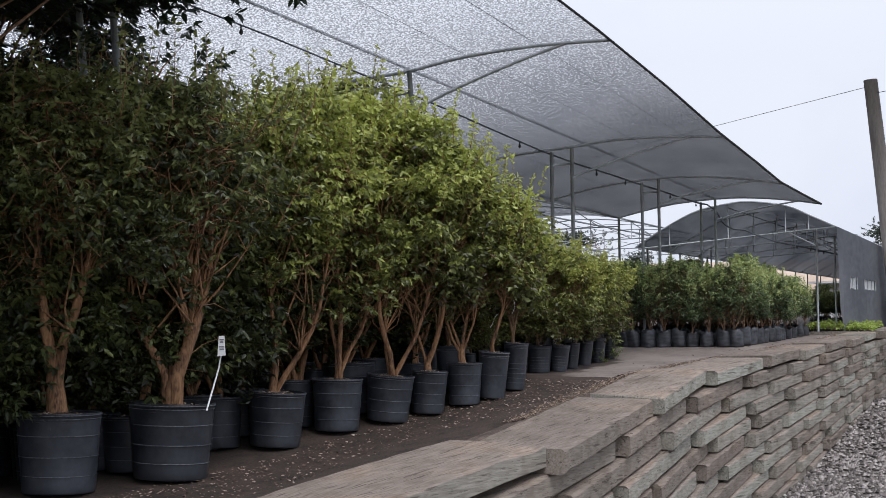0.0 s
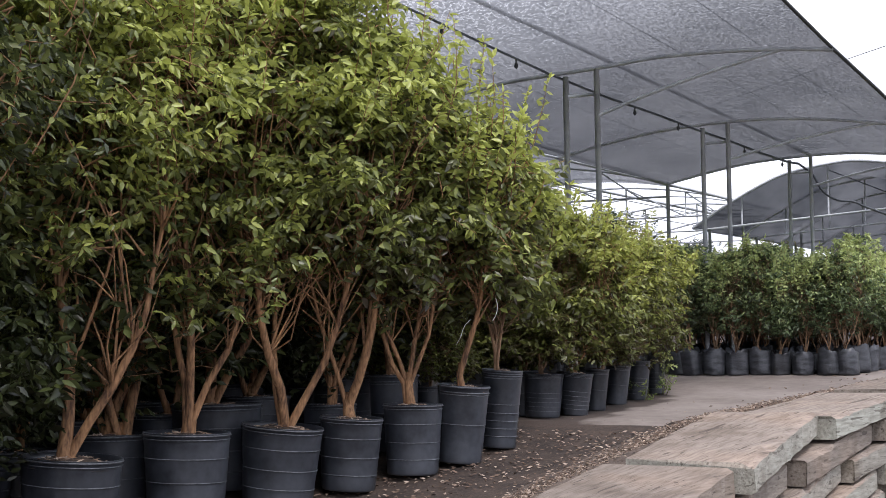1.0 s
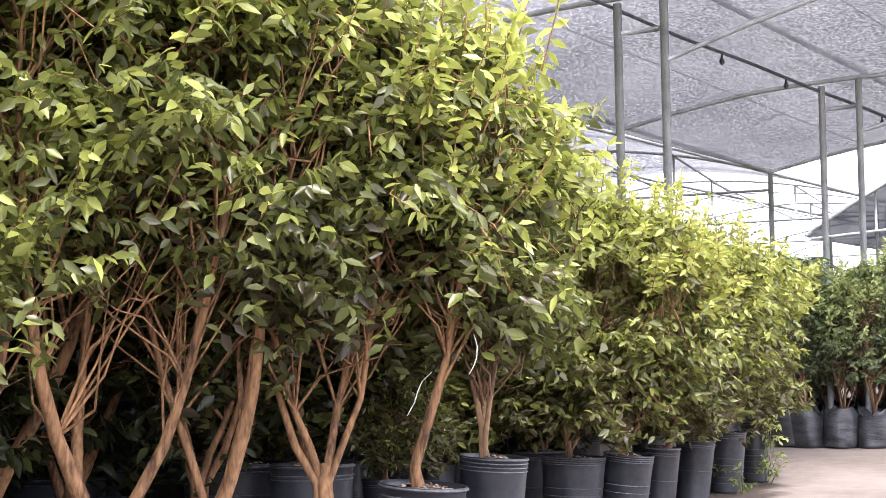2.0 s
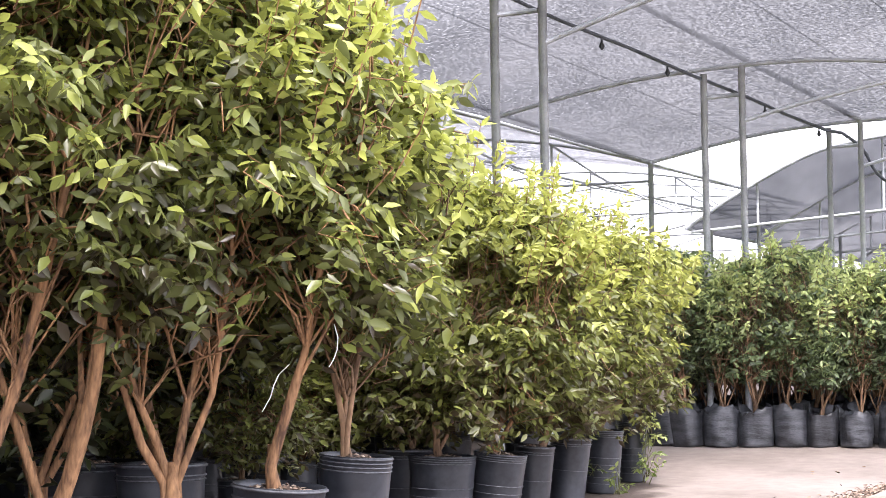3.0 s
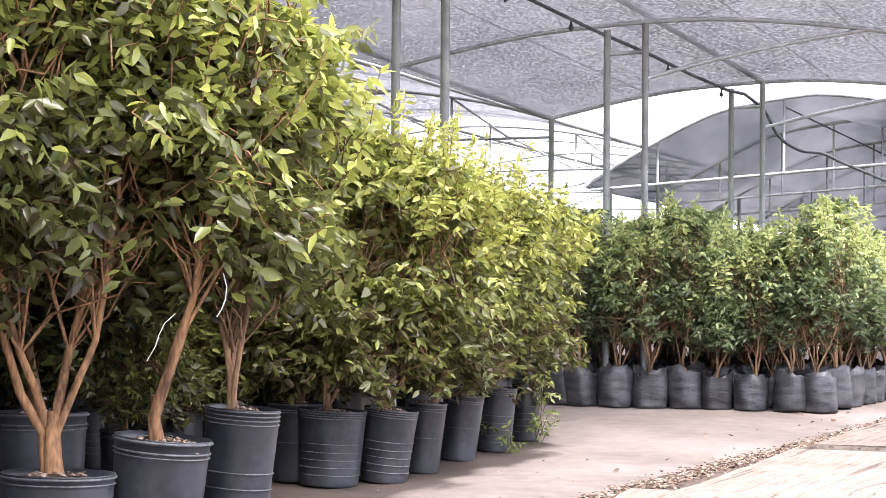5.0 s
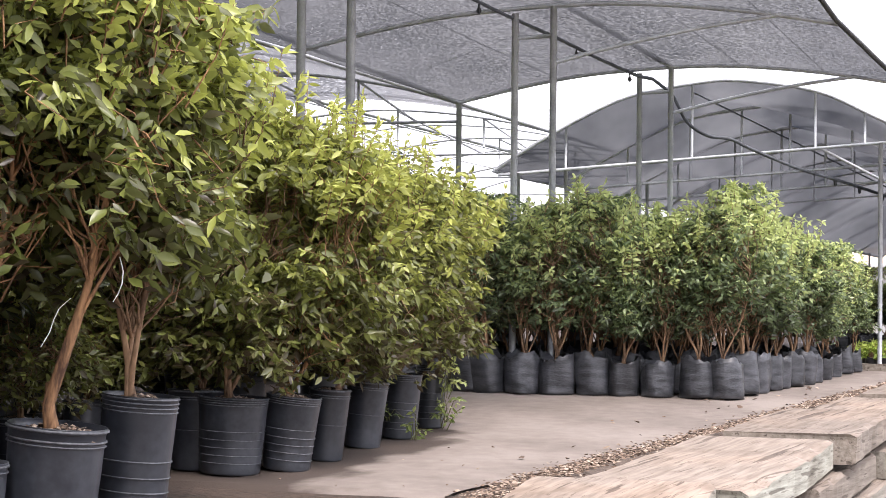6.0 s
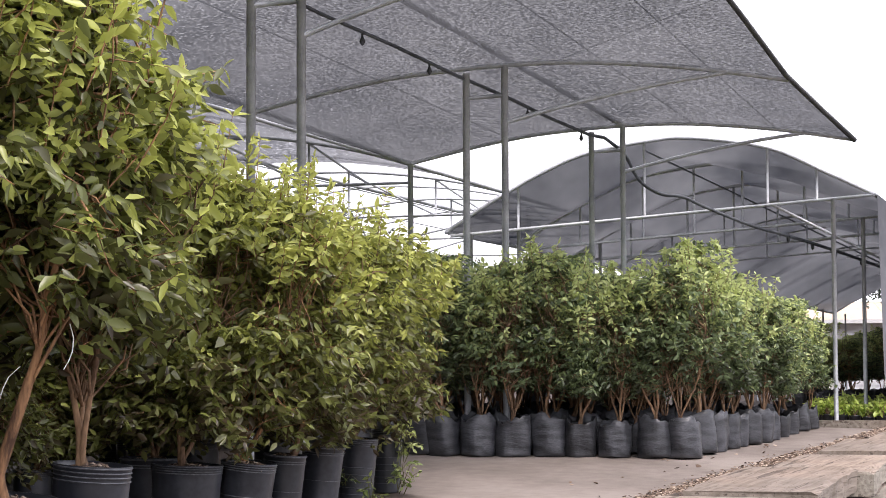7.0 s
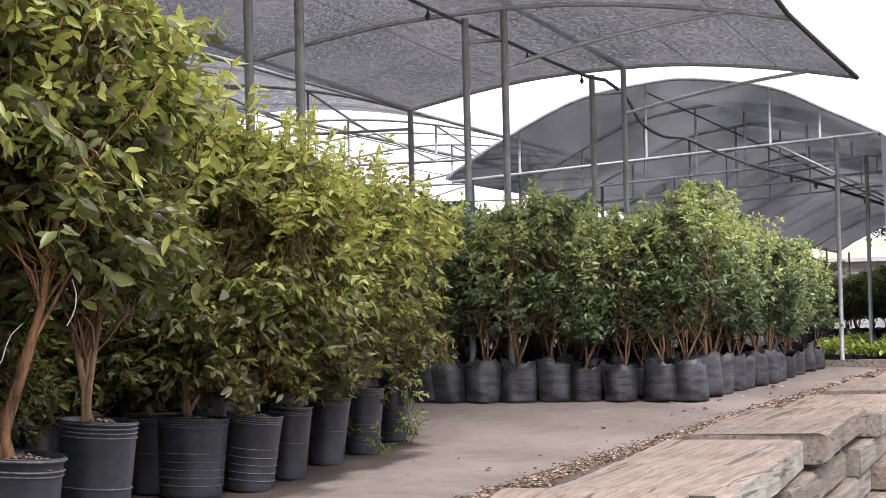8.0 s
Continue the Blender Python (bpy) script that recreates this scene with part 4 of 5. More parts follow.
# The front row, from the concrete back towards the road: x, y, size, label, pot, rings, leaf, bark, tip, then the tree:
# bottom, top, radius, thickness, twigs, leaf length, leaf pairs, skirt, hollow, heaviness, stems.
FRONT = [
    (-2.404, 14.747, 1.0, low_label, (0.118, 0.472), RINGS_FINE, LEAF_LOW, BARK_DULL, 0.5, (0.66, 1.80, 0.42, 0.013, 520, 0.070, 6, 0.30, 0.30, 0.9), [(-0.15, 0.1, 0.8), (0.12, -0.1, 1.0), (0.3, 0.2, 0.7)]),
    (-2.417, 14.096, 1.0, low_label, (0.142, 0.470), RINGS_FINE, LEAF_LOW, BARK_DULL, 2.5, (0.64, 1.90, 0.46, 0.013, 560, 0.070, 6, 0.30, 0.30, 0.9), [(-0.3, 0.1, 0.8), (0.2, -0.1, 1.0), (0.4, 0.2, 0.7)]),
    (-2.488, 13.546, 1.0, low_label, (0.148, 0.468), RINGS_FEW, LEAF_LOW, BARK_DULL, 3.6, (0.64, 1.95, 0.48, 0.015, 580, 0.070, 6, 0.30, 0.30, 0.9), [(-0.1, 0.1, 0.9), (0.3, -0.1, 0.9)]),
    (-2.486, 12.851, 1.05, low_label, (0.134, 0.460), RINGS_FEW, LEAF_LOW, BARK_DULL, 3.0, (0.62, 1.95, 0.48, 0.020, 580, 0.070, 6, 0.28, 0.35, 0.9), [(0.05, 0.1, 1.0), (0.25, 0.3, 0.6)]),
    (-2.548, 12.353, 1.1, low_label, (0.163, 0.442), RINGS_FINE, LEAF_LOW, BARK, 4.2, (0.64, 1.95, 0.48, 0.018, 580, 0.072, 6, 0.28, 0.35, 0.9), [(0.35, -0.05, 1.0), (-0.15, 0.25, 0.7), (0.1, 0.3, 0.6)]),
    (-2.813, 12.057, 1.1, low_label, (0.205, 0.448), RINGS_FINE, LEAF_LOW, BARK_DULL, 1.8, (0.68, 2.08, 0.52, 0.017, 640, 0.076, 6, 0.22, 0.4, 0.85), [(-0.25, 0.0, 0.8), (0.18, -0.1, 1.1), (0.4, 0.1, 0.8)]),
    (-3.08, 12.14, 1.1, low_label, (0.185, 0.470), RINGS_FEW, LEAF_LOW, BARK_DULL, 0.5, (0.62, 2.05, 0.52, 0.016, 600, 0.076, 6, 0.20, 0.4, 0.85), [(-0.2, 0.0, 0.9), (0.3, 0.1, 0.9)]),
    (-2.55, 10.2, 1.6, slim_label, (0.132, 0.505), RINGS_FINE, LEAF_TALL, BARK_DULL, 3.0, (0.84, 1.86, 0.36, 0.014, 627, 0.067, 5, 0.15, 0.45, 0.58), [(-0.12, 0.0, 1.0), (0.0, 0.1, 1.0), (0.14, 0.0, 0.9)]),
    (-2.70, 9.55, 1.65, slim_label, (0.157, 0.478), RINGS_FEW, LEAF_TALL, BARK, 3.4, (0.90, 2.08, 0.44, 0.021, 761, 0.068, 5, 0.1, 0.45, 0.54), [(0.26, -0.05, 1.0)]),
    (-3.0, 9.08, 1.6, tall_label, (0.186, 0.440), RINGS_WIDE, LEAF_TALL, BARK, 0.8, (0.94, 2.46, 0.58, 0.020, 918, 0.070, 5, 0.05, 0.5, 0.50), [(-0.55, -0.1, 0.8), (-0.1, 0.1, 0.9), (0.35, 0.0, 1.0), (0.6, 0.1, 0.8)]),
    (-3.4, 8.45, 1.6, tall_label, (0.192, 0.445), RINGS_WIDE, LEAF_TALL, BARK, 2.8, (1.0, 2.75, 0.66, 0.030, 963, 0.072, 5, 0.0, 0.5, 0.47), [(0.3, -0.1, 1.1), (-0.15, 0.1, 0.6)]),
    (-3.85, 7.83, 1.7, tall_label, (0.230, 0.445), RINGS_WIDE, LEAF_TALL, BARK, 4.0, (0.96, 2.95, 0.72, 0.029, 1030, 0.067, 5, 0.0, 0.5, 0.47), [(-0.25, 0.0, 0.8), (0.12, -0.1, 1.0), (0.6, 0.0, 0.9)]),
    (-4.38, 7.03, 1.85, tall_label, (0.222, 0.458), RINGS_WIDE, LEAF_TALL, BARK, 1.2, (0.98, 2.9, 0.70, 0.024, 1008, 0.061, 5, 0.0, 0.5, 0.47), [(-0.35, 0.0, 0.8), (0.1, 0.0, 1.0), (0.5, 0.1, 0.9)]),
    (-4.88, 5.85, 1.9, tall_label, (0.240, 0.455), RINGS_WIDE, LEAF_TALL, BARK, 2.6, (0.96, 2.95, 0.74, 0.038, 1052, 0.059, 5, 0.0, 0.5, 0.47), [(0.22, -0.1, 1.0), (0.55, 0.1, 0.7)]),
    (-5.3, 3.4, 2.4, crown_label, (0.265, 0.468), RINGS_WIDE, LEAF_SHADED, BARK, 1.6, (1.04, 2.42, 0.78, 0.042, 1120, 0.050, 5, 0.0, 0.5, 0.47), [(-0.55, 0.0, 0.7), (0.3, -0.1, 1.1), (0.55, 0.0, 0.8)]),
    (-6.3, 1.98, 2.4, crown_label, (0.255, 0.480), RINGS_WIDE, LEAF_SHADED, BARK, 0.6, (1.2, 2.5, 0.80, 0.044, 1120, 0.050, 5, 0.0, 0.5, 0.47), [(-0.12, 0.0, 0.9), (0.22, -0.1, 1.0), (0.1, 0.3, 0.6)]),
    (-7.6, 1.2, 2.4, crown_label, (0.250, 0.460), RINGS_WIDE, LEAF_SHADED, BARK, 0.6, (1.2, 2.5, 0.80, 0.040, 1008, 0.050, 5, 0.0, 0.5, 0.47), [(-0.2, 0.0, 0.9), (0.3, 0.1, 1.0)]),
]
row_trees = []
for i, (x, y, k, label, pot, rings, leaf_mat, bark, tip, shape, leans) in enumerate(FRONT):
    bottom, top, radius, thick, twigs_n, leaf, pairs, skirt, hollow, heavy = shape
    tree = (bottom, top, radius, 1, thick, twigs_n, leaf, pairs, 0.28, skirt, hollow, heavy, leans)
    thing = potted_tree(label, ROW, 110 + i, pot, tree, leaf_mat, rings=rings, bark=bark)
    stand(thing, x, y, k, 24, tip=(0.0, tip * 1.5))
    row_trees.append(thing)
low, slim, tall = row_trees[:7], row_trees[7:9], row_trees[9:14]
deep_label = "dense fruit tree in black pot, its leaves darkened as in shade"
# Trees for the deep rows, with shade put into their leaf colour.
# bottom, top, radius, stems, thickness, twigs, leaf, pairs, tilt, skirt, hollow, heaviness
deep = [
    potted_tree(deep_label, ROW, 151 + i, (0.23, 0.44), (0.62, (2.35, 2.5, 2.2)[i], 0.72, 3, 0.028, 900, 0.075, 5, 0.25, 0.25, 0.1, 0.9), LEAF_SHADED, rings=RINGS_WIDE) for i in range(3)
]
for i, (x, y, k) in enumerate(((-5.2, 7.0, 1.75), (-6.0, 5.2, 2.0), (-7.2, 3.4, 2.1))):
    stand(deep[i], x, y, k, 40 * i)


def row_x(y):
    """x of the front row at that y."""
    for a, b in zip(FRONT, FRONT[1:]):
        if b[1] <= y <= a[1]:
            return b[0] + (a[0] - b[0]) * (y - b[1]) / (a[1] - b[1] + 1e-6)
    return FRONT[0][0] if y > 14 else FRONT[-1][0] + (y - FRONT[-1][1]) * 0.5


# the rows behind it
rng = random.Random(77)
for row in range(1, 11):
    for i in range(20):
        y = -3.0 + i * 0.92 + rng.uniform(-0.2, 0.2)
        x = min(row_x(y) - 0.2, row_x(min(y, 10.0))) - row * 0.68 + rng.uniform(-0.12, 0.12)
        if y > 14.9 or (row > 8 and y < 3):
            continue
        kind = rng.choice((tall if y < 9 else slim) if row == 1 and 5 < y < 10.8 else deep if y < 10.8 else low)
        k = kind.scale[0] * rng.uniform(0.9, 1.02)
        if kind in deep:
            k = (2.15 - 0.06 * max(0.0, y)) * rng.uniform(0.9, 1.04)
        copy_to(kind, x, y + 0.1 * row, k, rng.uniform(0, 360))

# ---- the far block of trees in film bags ----
BLOCK = "trees in the far block"
far_label = "leafy sapling in a creased black film bag on the concrete"
far = [
    potted_tree(far_label, BLOCK, 41 + i, (0.20, 0.42), (0.90, (2.0, 2.2, 1.88, 2.1)[i], 0.50, 3 + i % 2, 0.014, 400, 0.080, 5, 0.24, 0.15, 0.4), LEAF_FAR, bag=True, bark=BARK_DULL) for i in range(4)
]
edge = [(-2.95, 17.32), (-2.76, 17.3), (-2.47, 17.33), (-2.17, 17.4), (-1.87, 17.52), (-1.63, 17.57), (-1.3, 17.57), (-0.94, 17.62), (-0.72, 17.66),
        (-0.66, 18.03), (-0.60, 18.3), (-0.52, 18.58), (-0.46, 18.78), (-0.38, 18.98), (-0.32, 19.2), (-0.27, 19.4), (-0.22, 19.75), (-0.18, 20.05), (-0.11, 20.37), (-0.04, 20.6)]
spots = [(x, y) for x, y in edge]
for row in range(1, 10):
    for i in range(9):
        x, y = -0.98 - i * 0.33 + row * 0.075 + rng.uniform(-0.05, 0.05), 17.6 - 0.04 * i + row * 0.33 + rng.uniform(-0.05, 0.05)
        spots.append((x, y))
for x in (-3.25, -3.6, -3.95, -4.35, -4.75, -5.15, -5.6, -6.05, -6.5):
    spots += [(x, 17.35), (x, 17.8), (x, 18.3), (x, 18.9)]
for i, (x, y) in enumerate(spots):
    k = (1 - RISE * climb(x, y)) / NEAR
    if i < 4:
        stand(far[i], x, y, k * 1.0, i * 70, tip=(rng.uniform(-4, 4), rng.uniform(-4, 4)))
    else:
        copy_to(rng.choice(far), x, y, k * rng.uniform(0.82, 1.06) * (0.92 if 14 < i < 20 else 1), rng.uniform(0, 360), tip=(rng.uniform(-4.5, 4.5), rng.uniform(-4.5, 4.5)))


# Added row of darkened trees, so no bright ground shows under the block.
for i in range(15):
    copy_to(deep[i % 3], -6.6 + i * 0.4, 20.9 + rng.uniform(-0.2, 0.2) + 0.02 * i, 0.62 * rng.uniform(0.9, 1.05), rng.uniform(0, 360), "dense shrub added to darken the gap under the far block")

# ---- tall dark trees behind the near end of the row ----
big_tree = tagged(new("tree"), "tall dark broadleaf tree standing behind the potted row", "tree", "trees behind the row")
tv, tf, lv, lf, young = grow(91, 0.0, 2.5, 5.3, 1.7, 3, 0.07, 620, 0.12, 5)
link("trunk", tv, tf, BARK, big_tree, smooth=True)
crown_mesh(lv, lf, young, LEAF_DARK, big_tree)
stand(big_tree, -9.0, 7.0, 1.3, 0)
# Added trees, mostly out of view, that block sky light above the pots.
shade_tree = tagged(new("tree"), "spreading tree added mostly out of view to shade near pots", "tree", "trees behind the row")
tv, tf, lv, lf, young = grow(95, 0.0, 7.4, 9.6, 4.8, 3, 0.13, 4000, 0.20, 5, 0.12)
link("trunk", tv, tf, BARK_DULL, shade_tree, smooth=True)
crown_mesh(lv, lf, young, LEAF_DARK, shade_tree)
stand(shade_tree, -7.6, -1.2, 1.3, 0, 1.0)
copy_to(shade_tree, -4.4, -6.9, 1.0, 100)
copy_to(shade_tree, -9.2, 3.2, 1.15, 200, kz=1.0)
copy_to(big_tree, -8.6, 3.4, 1.2, 250)


# ---- litter along the slab's edge ----
def scatter(name, label, n, seed, where, size, mat):
    """Loose flakes lying on the ground."""
    rng = random.Random(seed)
    v, f = [], []
    for _ in range(n):
        p = where(rng)
        s = size * rng.uniform(0.4, 1.3)
        w, tip = rng.uniform(0, 6.28), rng.uniform(-0.5, 0.5)
        a = Vector((math.cos(w), math.sin(w), tip * 0.6)) * s
        b = Vector((-math.sin(w), math.cos(w), rng.uniform(-0.5, 0.5))) * s * rng.uniform(0.3, 0.7)
        k = len(v)
        up = Vector((0, 0, s * 0.45))
        v += [p - a + up, p + b + up * 0.6, p + a + up, p - b + up * 0.6, p + up * 1.5]
        f += [(k, k + 1, k + 4), (k + 1, k + 2, k + 4), (k + 2, k + 3, k + 4), (k + 3, k, k + 4)]
    return tagged(link(name, v, f, mat), label, "litter", kind="stuff")


def litter_strip(rng):
    y = 5.0 + 33 * rng.random() ** 1.6
    return site(rng.gauss(-0.34, 0.075), y, 0.015 + 0.04 * rng.random())


def litter_soil(rng):
    y = 0.5 + 8.6 * rng.random() ** 1.2
    return site(rng.uniform(-1.9, -0.3), y, 0.005)


scatter("leaf_litter", "dry leaves and bark chips along the slab edge", 22000, 5, litter_strip, 0.018, LITTER)
scatter("leaf_litter", "fallen dry leaves on dark soil beside the pots", 3200, 6, litter_soil, 0.027, LITTER)


def litter_slab(rng):
    return site(rng.uniform(-1.7, -0.5), rng.uniform(10, 26), 0.012)


scatter("leaf_litter", "few dry leaf bits scattered on the concrete", 50, 16, litter_slab, 0.028, LITTER)
# low ridge of earth under the litter
berm_v, berm_f = [], []
rng = random.Random(8)
ys = [2.0 + 1.0 * i for i in range(38)]
for y in ys:
    for x, z in ((-0.6, -0.012), (-0.52, 0.014), (-0.42, 0.03), (-0.3, 0.04), (-0.2, 0.055), (-0.1, 0.02)):
        berm_v.append(site(x + rng.uniform(-0.05, 0.05) * (x < -0.25), y, -0.04 if y < 3 else z + rng.uniform(-0.01, 0.012)))
for j in range(len(ys) - 1):
    for i in range(5):
        q = j * 6 + i
        berm_f.append((q, q + 1, q + 7, q + 6))
tagged(link("soil_ridge", berm_v, berm_f, EARTH, smooth=True), "low ridge of dark earth beside the sleepers", "soil", kind="structure")


# ---- plant label ----
def plant_label(x, y, z0, k):
    thing = tagged(new("plant_label"), "white plastic plant label on a leaning white stake", "plant label")
    pipe("stake", [(0, 0, 0), (0.08, 0, 0.26), (0.1, 0, 0.36)], 0.006, WHITE, thing, 6)
    v = [(0.075, -0.006, 0.34), (0.125, -0.006, 0.345), (0.12, -0.006, 0.47), (0.085, -0.006, 0.468)]
    v += [(a, 0.006, c) for a, b, c in v]
    card = link("card", v, [(0, 1, 2, 3), (7, 6, 5, 4), (0, 4, 5, 1), (1, 5, 6, 2), (2, 6, 7, 3), (3, 7, 4, 0)], WHITE, thing)
    for i, (zz, w) in enumerate(((0.445, 0.026), (0.43, 0.022), (0.40, 0.03), (0.385, 0.026))):
        bars = [(0.103 - w / 2, -0.009, zz - 0.004), (0.103 + w / 2, -0.009, zz - 0.004), (0.103 + w / 2, -0.009, zz + 0.004), (0.103 - w / 2, -0.009, zz + 0.004)]
        bars += [(a, -0.0062, c) for a, b, c in bars]
        link("print_bar", bars, [(0, 1, 2, 3), (7, 6, 5, 4), (0, 4, 5, 1), (1, 5, 6, 2), (2, 6, 7, 3), (3, 7, 4, 0)], INK, card)
    thing.matrix_basis = Matrix.Translation((x, y, z0)) @ Matrix.Rotation(radians(20), 4, "Z") @ Matrix.Diagonal((k, k, k, 1))


plant_label(-4.42, 3.0, -0.36, 2.3)


# ---- irrigation line under the roof ----
def irrigation_line():
    thing = tagged(new("irrigation_line"), "black irrigation pipe with hanging sprinkler nozzles under the roof", "irrigation pipe")
    pts = run(2.6, 24.2, -3.12, 3.80, 12)
    for i, p in enumerate(pts):
        p.z -= 0.012 * (i % 2)
    tail = [(-2.98, 24.4, 3.78), (-2.8, 24.7, 3.6), (-2.68, 25.0, 3.3), (-2.5, 25.4, 3.16), (-2.3, 25.8, 3.15), (-2.1, 26.2, 3.05), (-1.7, 27.5, 2.88), (-1.5, 29.5, 2.86), (-1.3, 34, 2.86), (-1.1, 42, 2.86)]
    pipe("pipe", pts + bend([over(*q) for q in tail], 6), 0.017, DUSTY_PIPE, thing)
    for y in (5.6, 7.4, 11.0, 12.6, 16.2, 18.0, 21.4, 23.8):
        k = over_size(-3.1, y)
        p = over(-3.12, y, 3.80)
        v, f = [], []
        sweep(v, f, [p, p - Vector((0, 0, 0.05 * k))], 0.01 * k, 6)
        sweep(v, f, [p - Vector((0, 0, 0.05 * k)), p - Vector((0, 0, 0.09 * k)), p - Vector((0, 0, 0.12 * k))], [0.012 * k, 0.026 * k, 0.006 * k], 8)
        link("nozzle", v, f, DARK_PIPE, thing, smooth=True)
    for x, y, z in ((-1.5, 29.5, 2.86), (-1.41, 31.4, 2.86), (-1.32, 33.5, 2.86), (-1.24, 36.5, 2.86), (-1.17, 39.5, 2.86)):
        k, p = over_size(x, y), over(x, y, z)
        v, f = [], []
        sweep(v, f, [p, p - Vector((0, 0, 0.03 * k)), p - Vector((0, 0, 0.07 * k)), p - Vector((0, 0, 0.1 * k))], [0.02 * k, 0.03 * k, 0.026 * k, 0.008 * k], 8)
        link("nozzle", v, f, DARK_PIPE, thing, smooth=True)


irrigation_line()


# ---- utility pole with its cable ----
pole = tagged(new("utility_pole"), "weathered wooden utility pole carrying a thin cable", "utility pole")
pole_foot, pole_top = Vector((1.55, 23.0, 0.1)), Vector((0.98, 23.0, 6.05))
pipe("pole", [pole_foot, pole_top], [0.19, 0.155], POLE, pole, 12)
pipe("cable", [pole_top - Vector((0, 0, 0.14)), Vector((-6.0, 33, 6.05)), Vector((-12.98, 43, 6.19))], 0.007, DARK_PIPE, pole, 5)
pipe("cable", [pole_top - Vector((0, 0, 0.32)), Vector((8, 20, 6.3))], 0.008, DARK_PIPE, pole, 5)

# ---- trees on the skyline ----
for x, y, k, turn in ((-6.5, 24.5, 0.40, 30), (-5.2, 25.0, 0.30, 80), (-7.6, 25.2, 0.4, 150), (-9.0, 26, 0.42, 220), (0.2, 28.0, 0.42, 120)):
    copy_to(big_tree, x, y, k, turn, "dark rounded tree on the skyline beyond the shade houses")


# ---- seedling bench at the far corner ----
def bench_edge():
    v, f = sleeper_mesh(3)
    for i, x in enumerate((0.45, 1.75)):
        ob = link("timber_edging", [(x + py * 1.26, 20.86 + 0.12 * i + px * 0.16, 0.37 + pz * 0.15) for px, py, pz in v], f, TIMBER)
        tagged(ob, "grey timber sleeper edging a bed of seedlings", "timber edging", "edging sleepers")


bench_edge()
seedling = tagged(new("seedling"), "bright green seedling in a small black pot", "seedling", "seedlings at the far corner")
sv, sf = [], []
lathe(sv, sf, [(0.0, 0.0), (0.05, 0.0), (0.062, 0.11), (0.066, 0.112), (0.066, 0.12), (0.058, 0.12), (0.056, 0.1), (0.0, 0.1)], 14)
link("pot", sv, sf, POT, seedling, smooth=True)
seed_rng = random.Random(4)
tv, tf, lv, lf, young = [], [], [], [], []
for i in range(9):
    w = seed_rng.uniform(0, 6.28)
    a = Vector((0, 0, 0.1))
    c = Vector((math.cos(w) * seed_rng.uniform(0.03, 0.11), math.sin(w) * seed_rng.uniform(0.03, 0.11), seed_rng.uniform(0.17, 0.27)))
    sweep(tv, tf, [a, a.lerp(c, 0.5) + Vector((0, 0, 0.02)), c], [0.004, 0.003, 0.002], 4, cap=False)
    leaf_cloud([(a.lerp(c, 0.5), c, 1.0)], 0.085, seed_rng, 2, 0.05, 0.3, lv, lf, young)
link("stem", tv, tf, TWIG, seedling)
crown_mesh(lv, lf, young, LEAF_SEED, seedling)
first = True
for j in range(4):
    for i in range(10):
        x, y = -0.05 + i * 0.14 + seed_rng.uniform(-0.02, 0.02), 21.08 + j * 0.34 + seed_rng.uniform(-0.03, 0.03)
        m = Matrix.Translation((x, y, ground_z(x, y) + 0.005)) @ Matrix.Rotation(seed_rng.uniform(0, 6), 4, "Z") @ Matrix.Diagonal((0.98, 0.98, seed_rng.uniform(0.85, 1.05), 1))
        if first:
            seedling.matrix_basis, first = m, False
        else:
            copy_thing(seedling, m)

# ---- beyond: dark shrubs and a pale store building ----
hedge_rng = random.Random(31)
for i in range(22):
    copy_to(far[i % 4], -0.5 + (i % 16) * 0.14, 23.2 + hedge_rng.uniform(0, 0.7), hedge_rng.uniform(0.42, 0.52), i * 77, "leafy shrub in a black bag beyond the seedlings", kz=hedge_rng.uniform(0.32, 0.42))


def store_building():
    house = tagged(new("store_building"), "pale plastered store building with a white roller door", "building")
    x0, x1, y0, y1, z0, z1 = -1.4, 5.0, 27.2, 31.0, 0.2, 1.55

    def box(name, a, c, mat, parent, label=""):
        bm = bmesh.new()
        bmesh.ops.create_cube(bm, size=1)
        for q in bm.verts:
            q.co = Vector(((a[i] + c[i]) / 2 + q.co[i] * (c[i] - a[i]) for i in range(3)))
        return part(name, bm, mat, parent, label)

    box("wall", (x0, y0, z0), (x1, y1, z1), PLASTER, house)
    box("roof", (x0 - 0.15, y0 - 0.2, z1), (x1 + 0.15, y1 + 0.2, z1 + 0.05), PLASTER, house, "white sheet roof")
    door = box("roller_door", (-0.45, y0 - 0.03, z0 + 0.1), (1.1, y0, 1.42), WHITE, house, "white roller door")
    for i in range(8):
        box("slat", (-0.45, y0 - 0.045, 0.36 + i * 0.13), (1.1, y0 - 0.03, 0.46 + i * 0.13), WHITE, door)


store_building()


# ---- pale cut bank in the distance ----
bank_v, bank_f = [], []
rng = random.Random(14)
for i in range(40):
    x = -34 + i * 1.6
    for y, z in ((62, 0.6), (63.0, 1.6), (64.5, 2.5), (66, 2.95), (72, 3.05), (80, 0.6)):
        bank_v.append((x, y + rng.uniform(-0.5, 0.5), z + (rng.uniform(-0.15, 0.15) if z > 0.7 else 0)))
for i in range(39):
    for j in range(5):
        q = i * 6 + j
        bank_f.append((q, q + 6, q + 7, q + 1))
tagged(link("earth_bank", bank_v, bank_f, BANK, smooth=True), "pale peach-coloured cut earth bank in the distance", "bank", kind="structure")


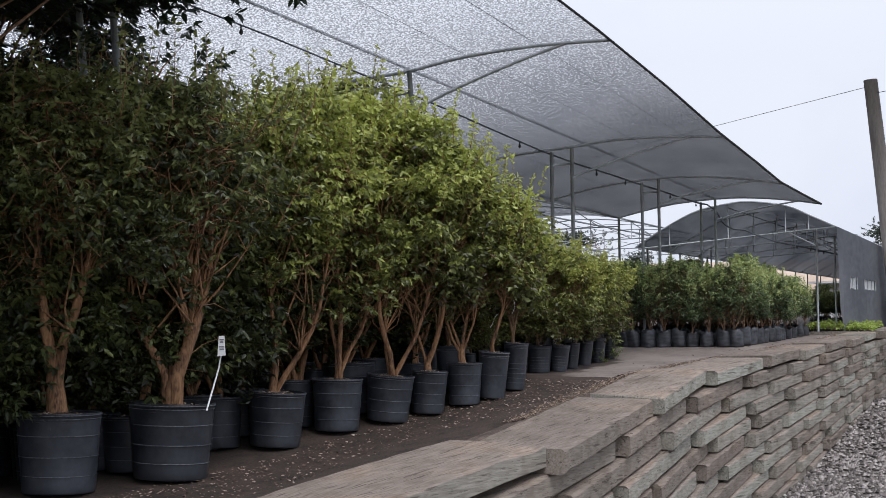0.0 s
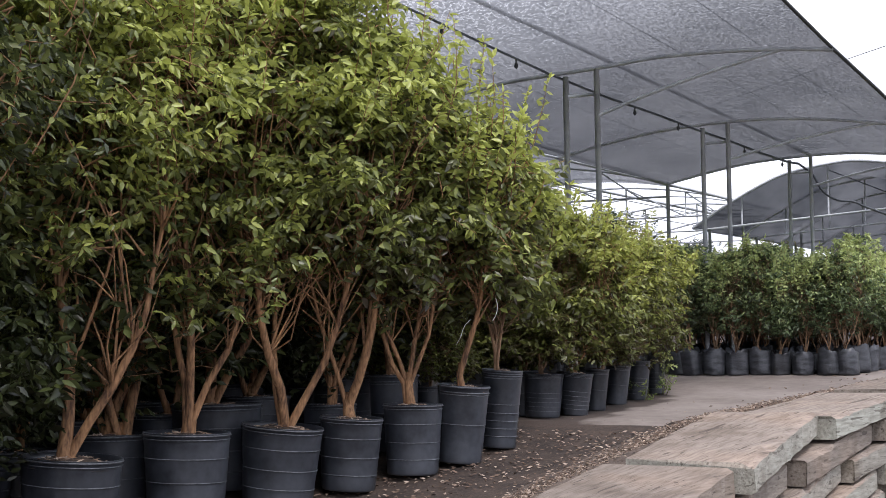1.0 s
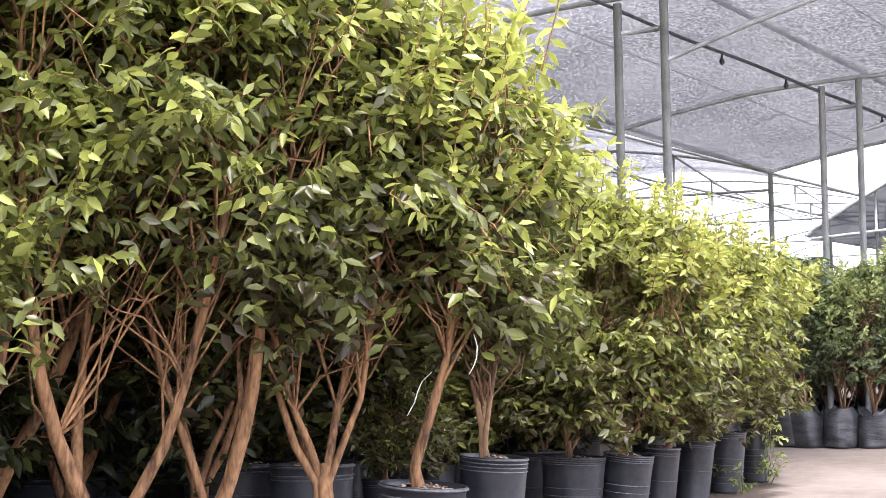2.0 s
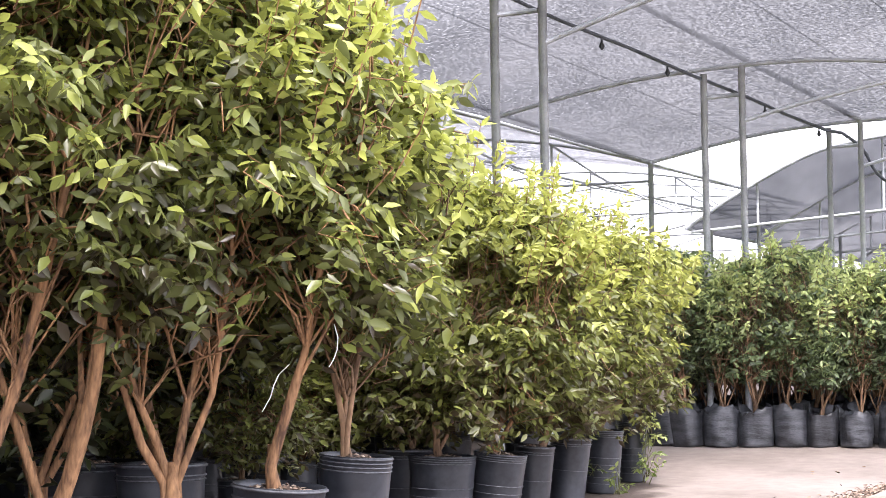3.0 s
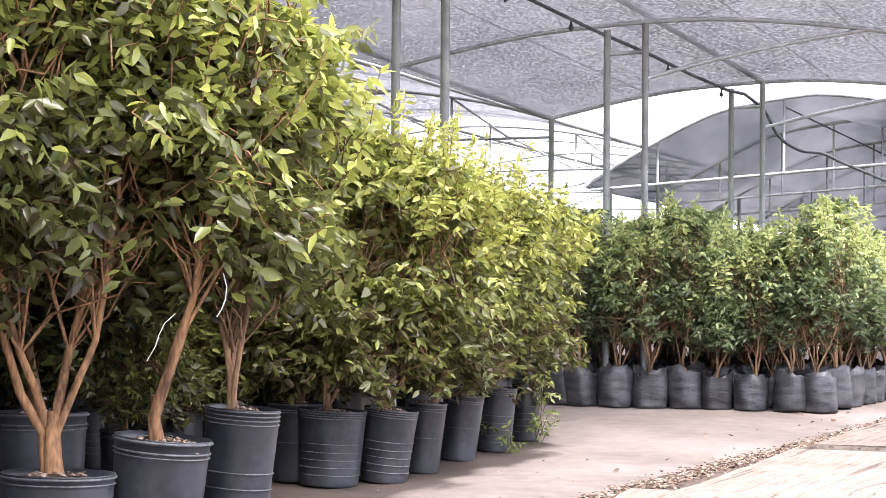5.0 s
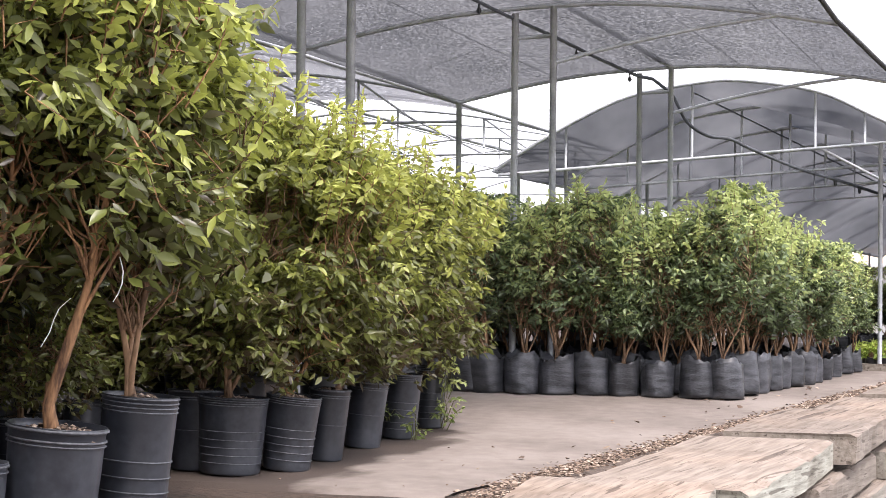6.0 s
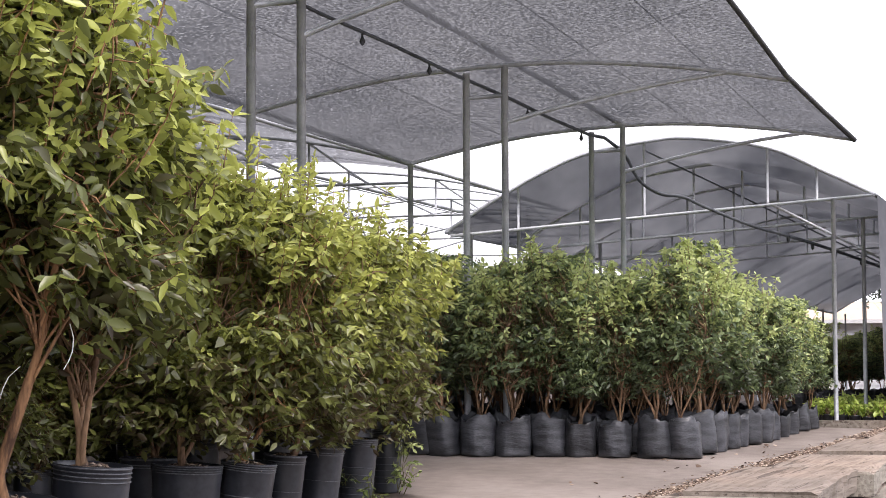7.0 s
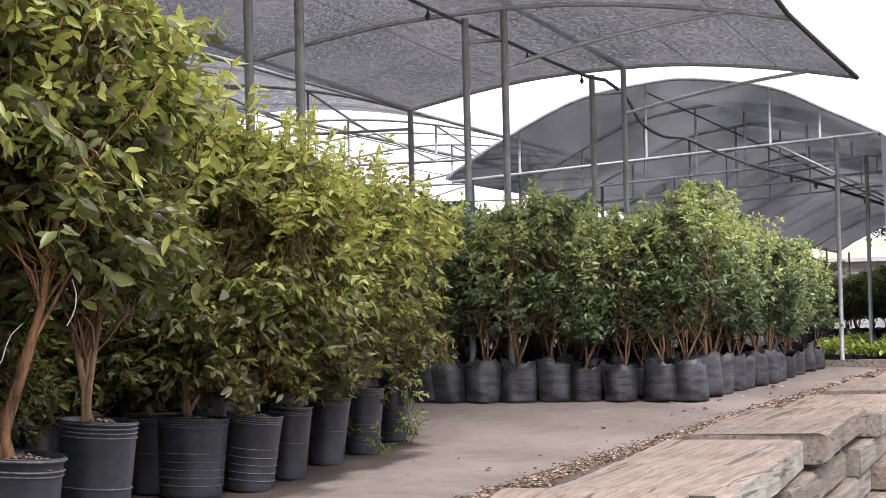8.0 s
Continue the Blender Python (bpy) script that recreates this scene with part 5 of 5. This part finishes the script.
# ---- loose stones on the gravel below the wall ----
def loose_stones(n, seed):
    rng = random.Random(seed)
    v, f = [], []
    for _ in range(n):
        y = rng.uniform(9, 27)
        p = Vector((yard_edge(y) - 0.2 + 3.6 * rng.random() ** 1.2, y, yard_z(y)))
        s = 0.055 * rng.uniform(0.35, 1.0) ** 1.5 * 1.4
        k = len(v)
        for a in ((1, 0, 0), (0, 1, 0), (-1, 0, 0), (0, -1, 0), (0, 0, 1), (0, 0, -0.4)):
            v.append(p + Vector((a[0] * rng.uniform(0.6, 1.2), a[1] * rng.uniform(0.6, 1.2), 0.35 + a[2] * rng.uniform(0.4, 0.8) + rng.uniform(-0.15, 0.15))) * s)
        for q in range(4):
            f += [(k + q, k + (q + 1) % 4, k + 4), (k + (q + 1) % 4, k + q, k + 5)]
    return tagged(link("loose_stones", v, f, STONE), "loose angular gravel stones at the wall's foot", "stones", kind="stuff")


STONE = chip_material("gravel_stone", (0.06, 0.05, 0.045), (0.19, 0.165, 0.15), (0.42, 0.38, 0.35))
loose_stones(30000, 9)


# ---- white ties on the stems ----
def plant_tie(pts, r):
    thing = tagged(new("plant_tie"), "white plastic tie hanging on the stems", "plant tie", "plant ties")
    v, f = [], []
    for i, p in enumerate(pts):
        p = Vector(p)
        v += [p + Vector((-r, 0, 0)), p + Vector((0, -r * 0.4, 0)), p + Vector((r, 0, 0)), p + Vector((0, r * 0.4, 0))]
    for i in range(len(pts) - 1):
        for k in range(4):
            a, c = i * 4 + k, i * 4 + (k + 1) % 4
            f.append((a, c, c + 4, a + 4))
    link("tape", v, f, WHITE, thing)


plant_tie([(-2.175, 9.35, 1.191), (-2.154, 9.35, 1.119), (-2.16, 9.35, 1.053), (-2.181, 9.35, 1.004), (-2.21, 9.35, 0.961)], 0.0036)
plant_tie([(-2.425, 9.3, 0.979), (-2.49, 9.3, 0.926), (-2.521, 9.3, 0.868), (-2.543, 9.3, 0.804), (-2.594, 9.3, 0.726)], 0.0036)


# ---- weeds at the last pots ----
def weed(x, y, z, seed, n, lean, size=1.0, hang=0.0):
    rng = random.Random(seed)
    thing = tagged(new("weed"), "small green weed hanging from the pot's foot", "weed", "weeds by the pots")
    lv, lf, young = [], [], []
    for i in range(n):
        w = rng.uniform(0, 6.28)
        a = Vector((rng.uniform(-0.03, 0.03), rng.uniform(-0.03, 0.03), hang * rng.random()))
        b = a + Vector((math.cos(w) * 0.05 + lean * 0.05, math.sin(w) * 0.05, rng.uniform(0.04, 0.2)))
        c = b + Vector((math.cos(w) * 0.06 + lean * 0.03, math.sin(w) * 0.06, rng.uniform(-0.09, 0.06)))
        sv, sf = [], []
        sweep(sv, sf, [a, b, c], [0.004, 0.003, 0.002], 4)
        link("stem", sv, sf, LEAF_LOW, thing)
        leaf_cloud([(a.lerp(b, 0.6), c, 1.0)], 0.055, rng, 3, 0.0, 0.3, lv, lf, young)
    crown_mesh(lv, lf, young, LEAF_WEED, thing)
    thing.matrix_basis = Matrix.Translation((x, y, z)) @ Matrix.Diagonal((size, size, size, 1))


LEAF_WEED = leaf_material("weed_leaf", (0.07, 0.11, 0.03), (0.17, 0.23, 0.06), (0.40, 0.46, 0.16))
weed(-2.25, 14.62, ground_z(-2.24, 14.56) + 0.012, 3, 26, 0.6, 1.0, 0.5)
weed(-2.27, 14.02, ground_z(-2.27, 14.02) + 0.012, 4, 6, 0.3)
weed(-2.42, 13.9, ground_z(-2.42, 13.9) + 0.16, 9, 3, 0.5, 0.8)
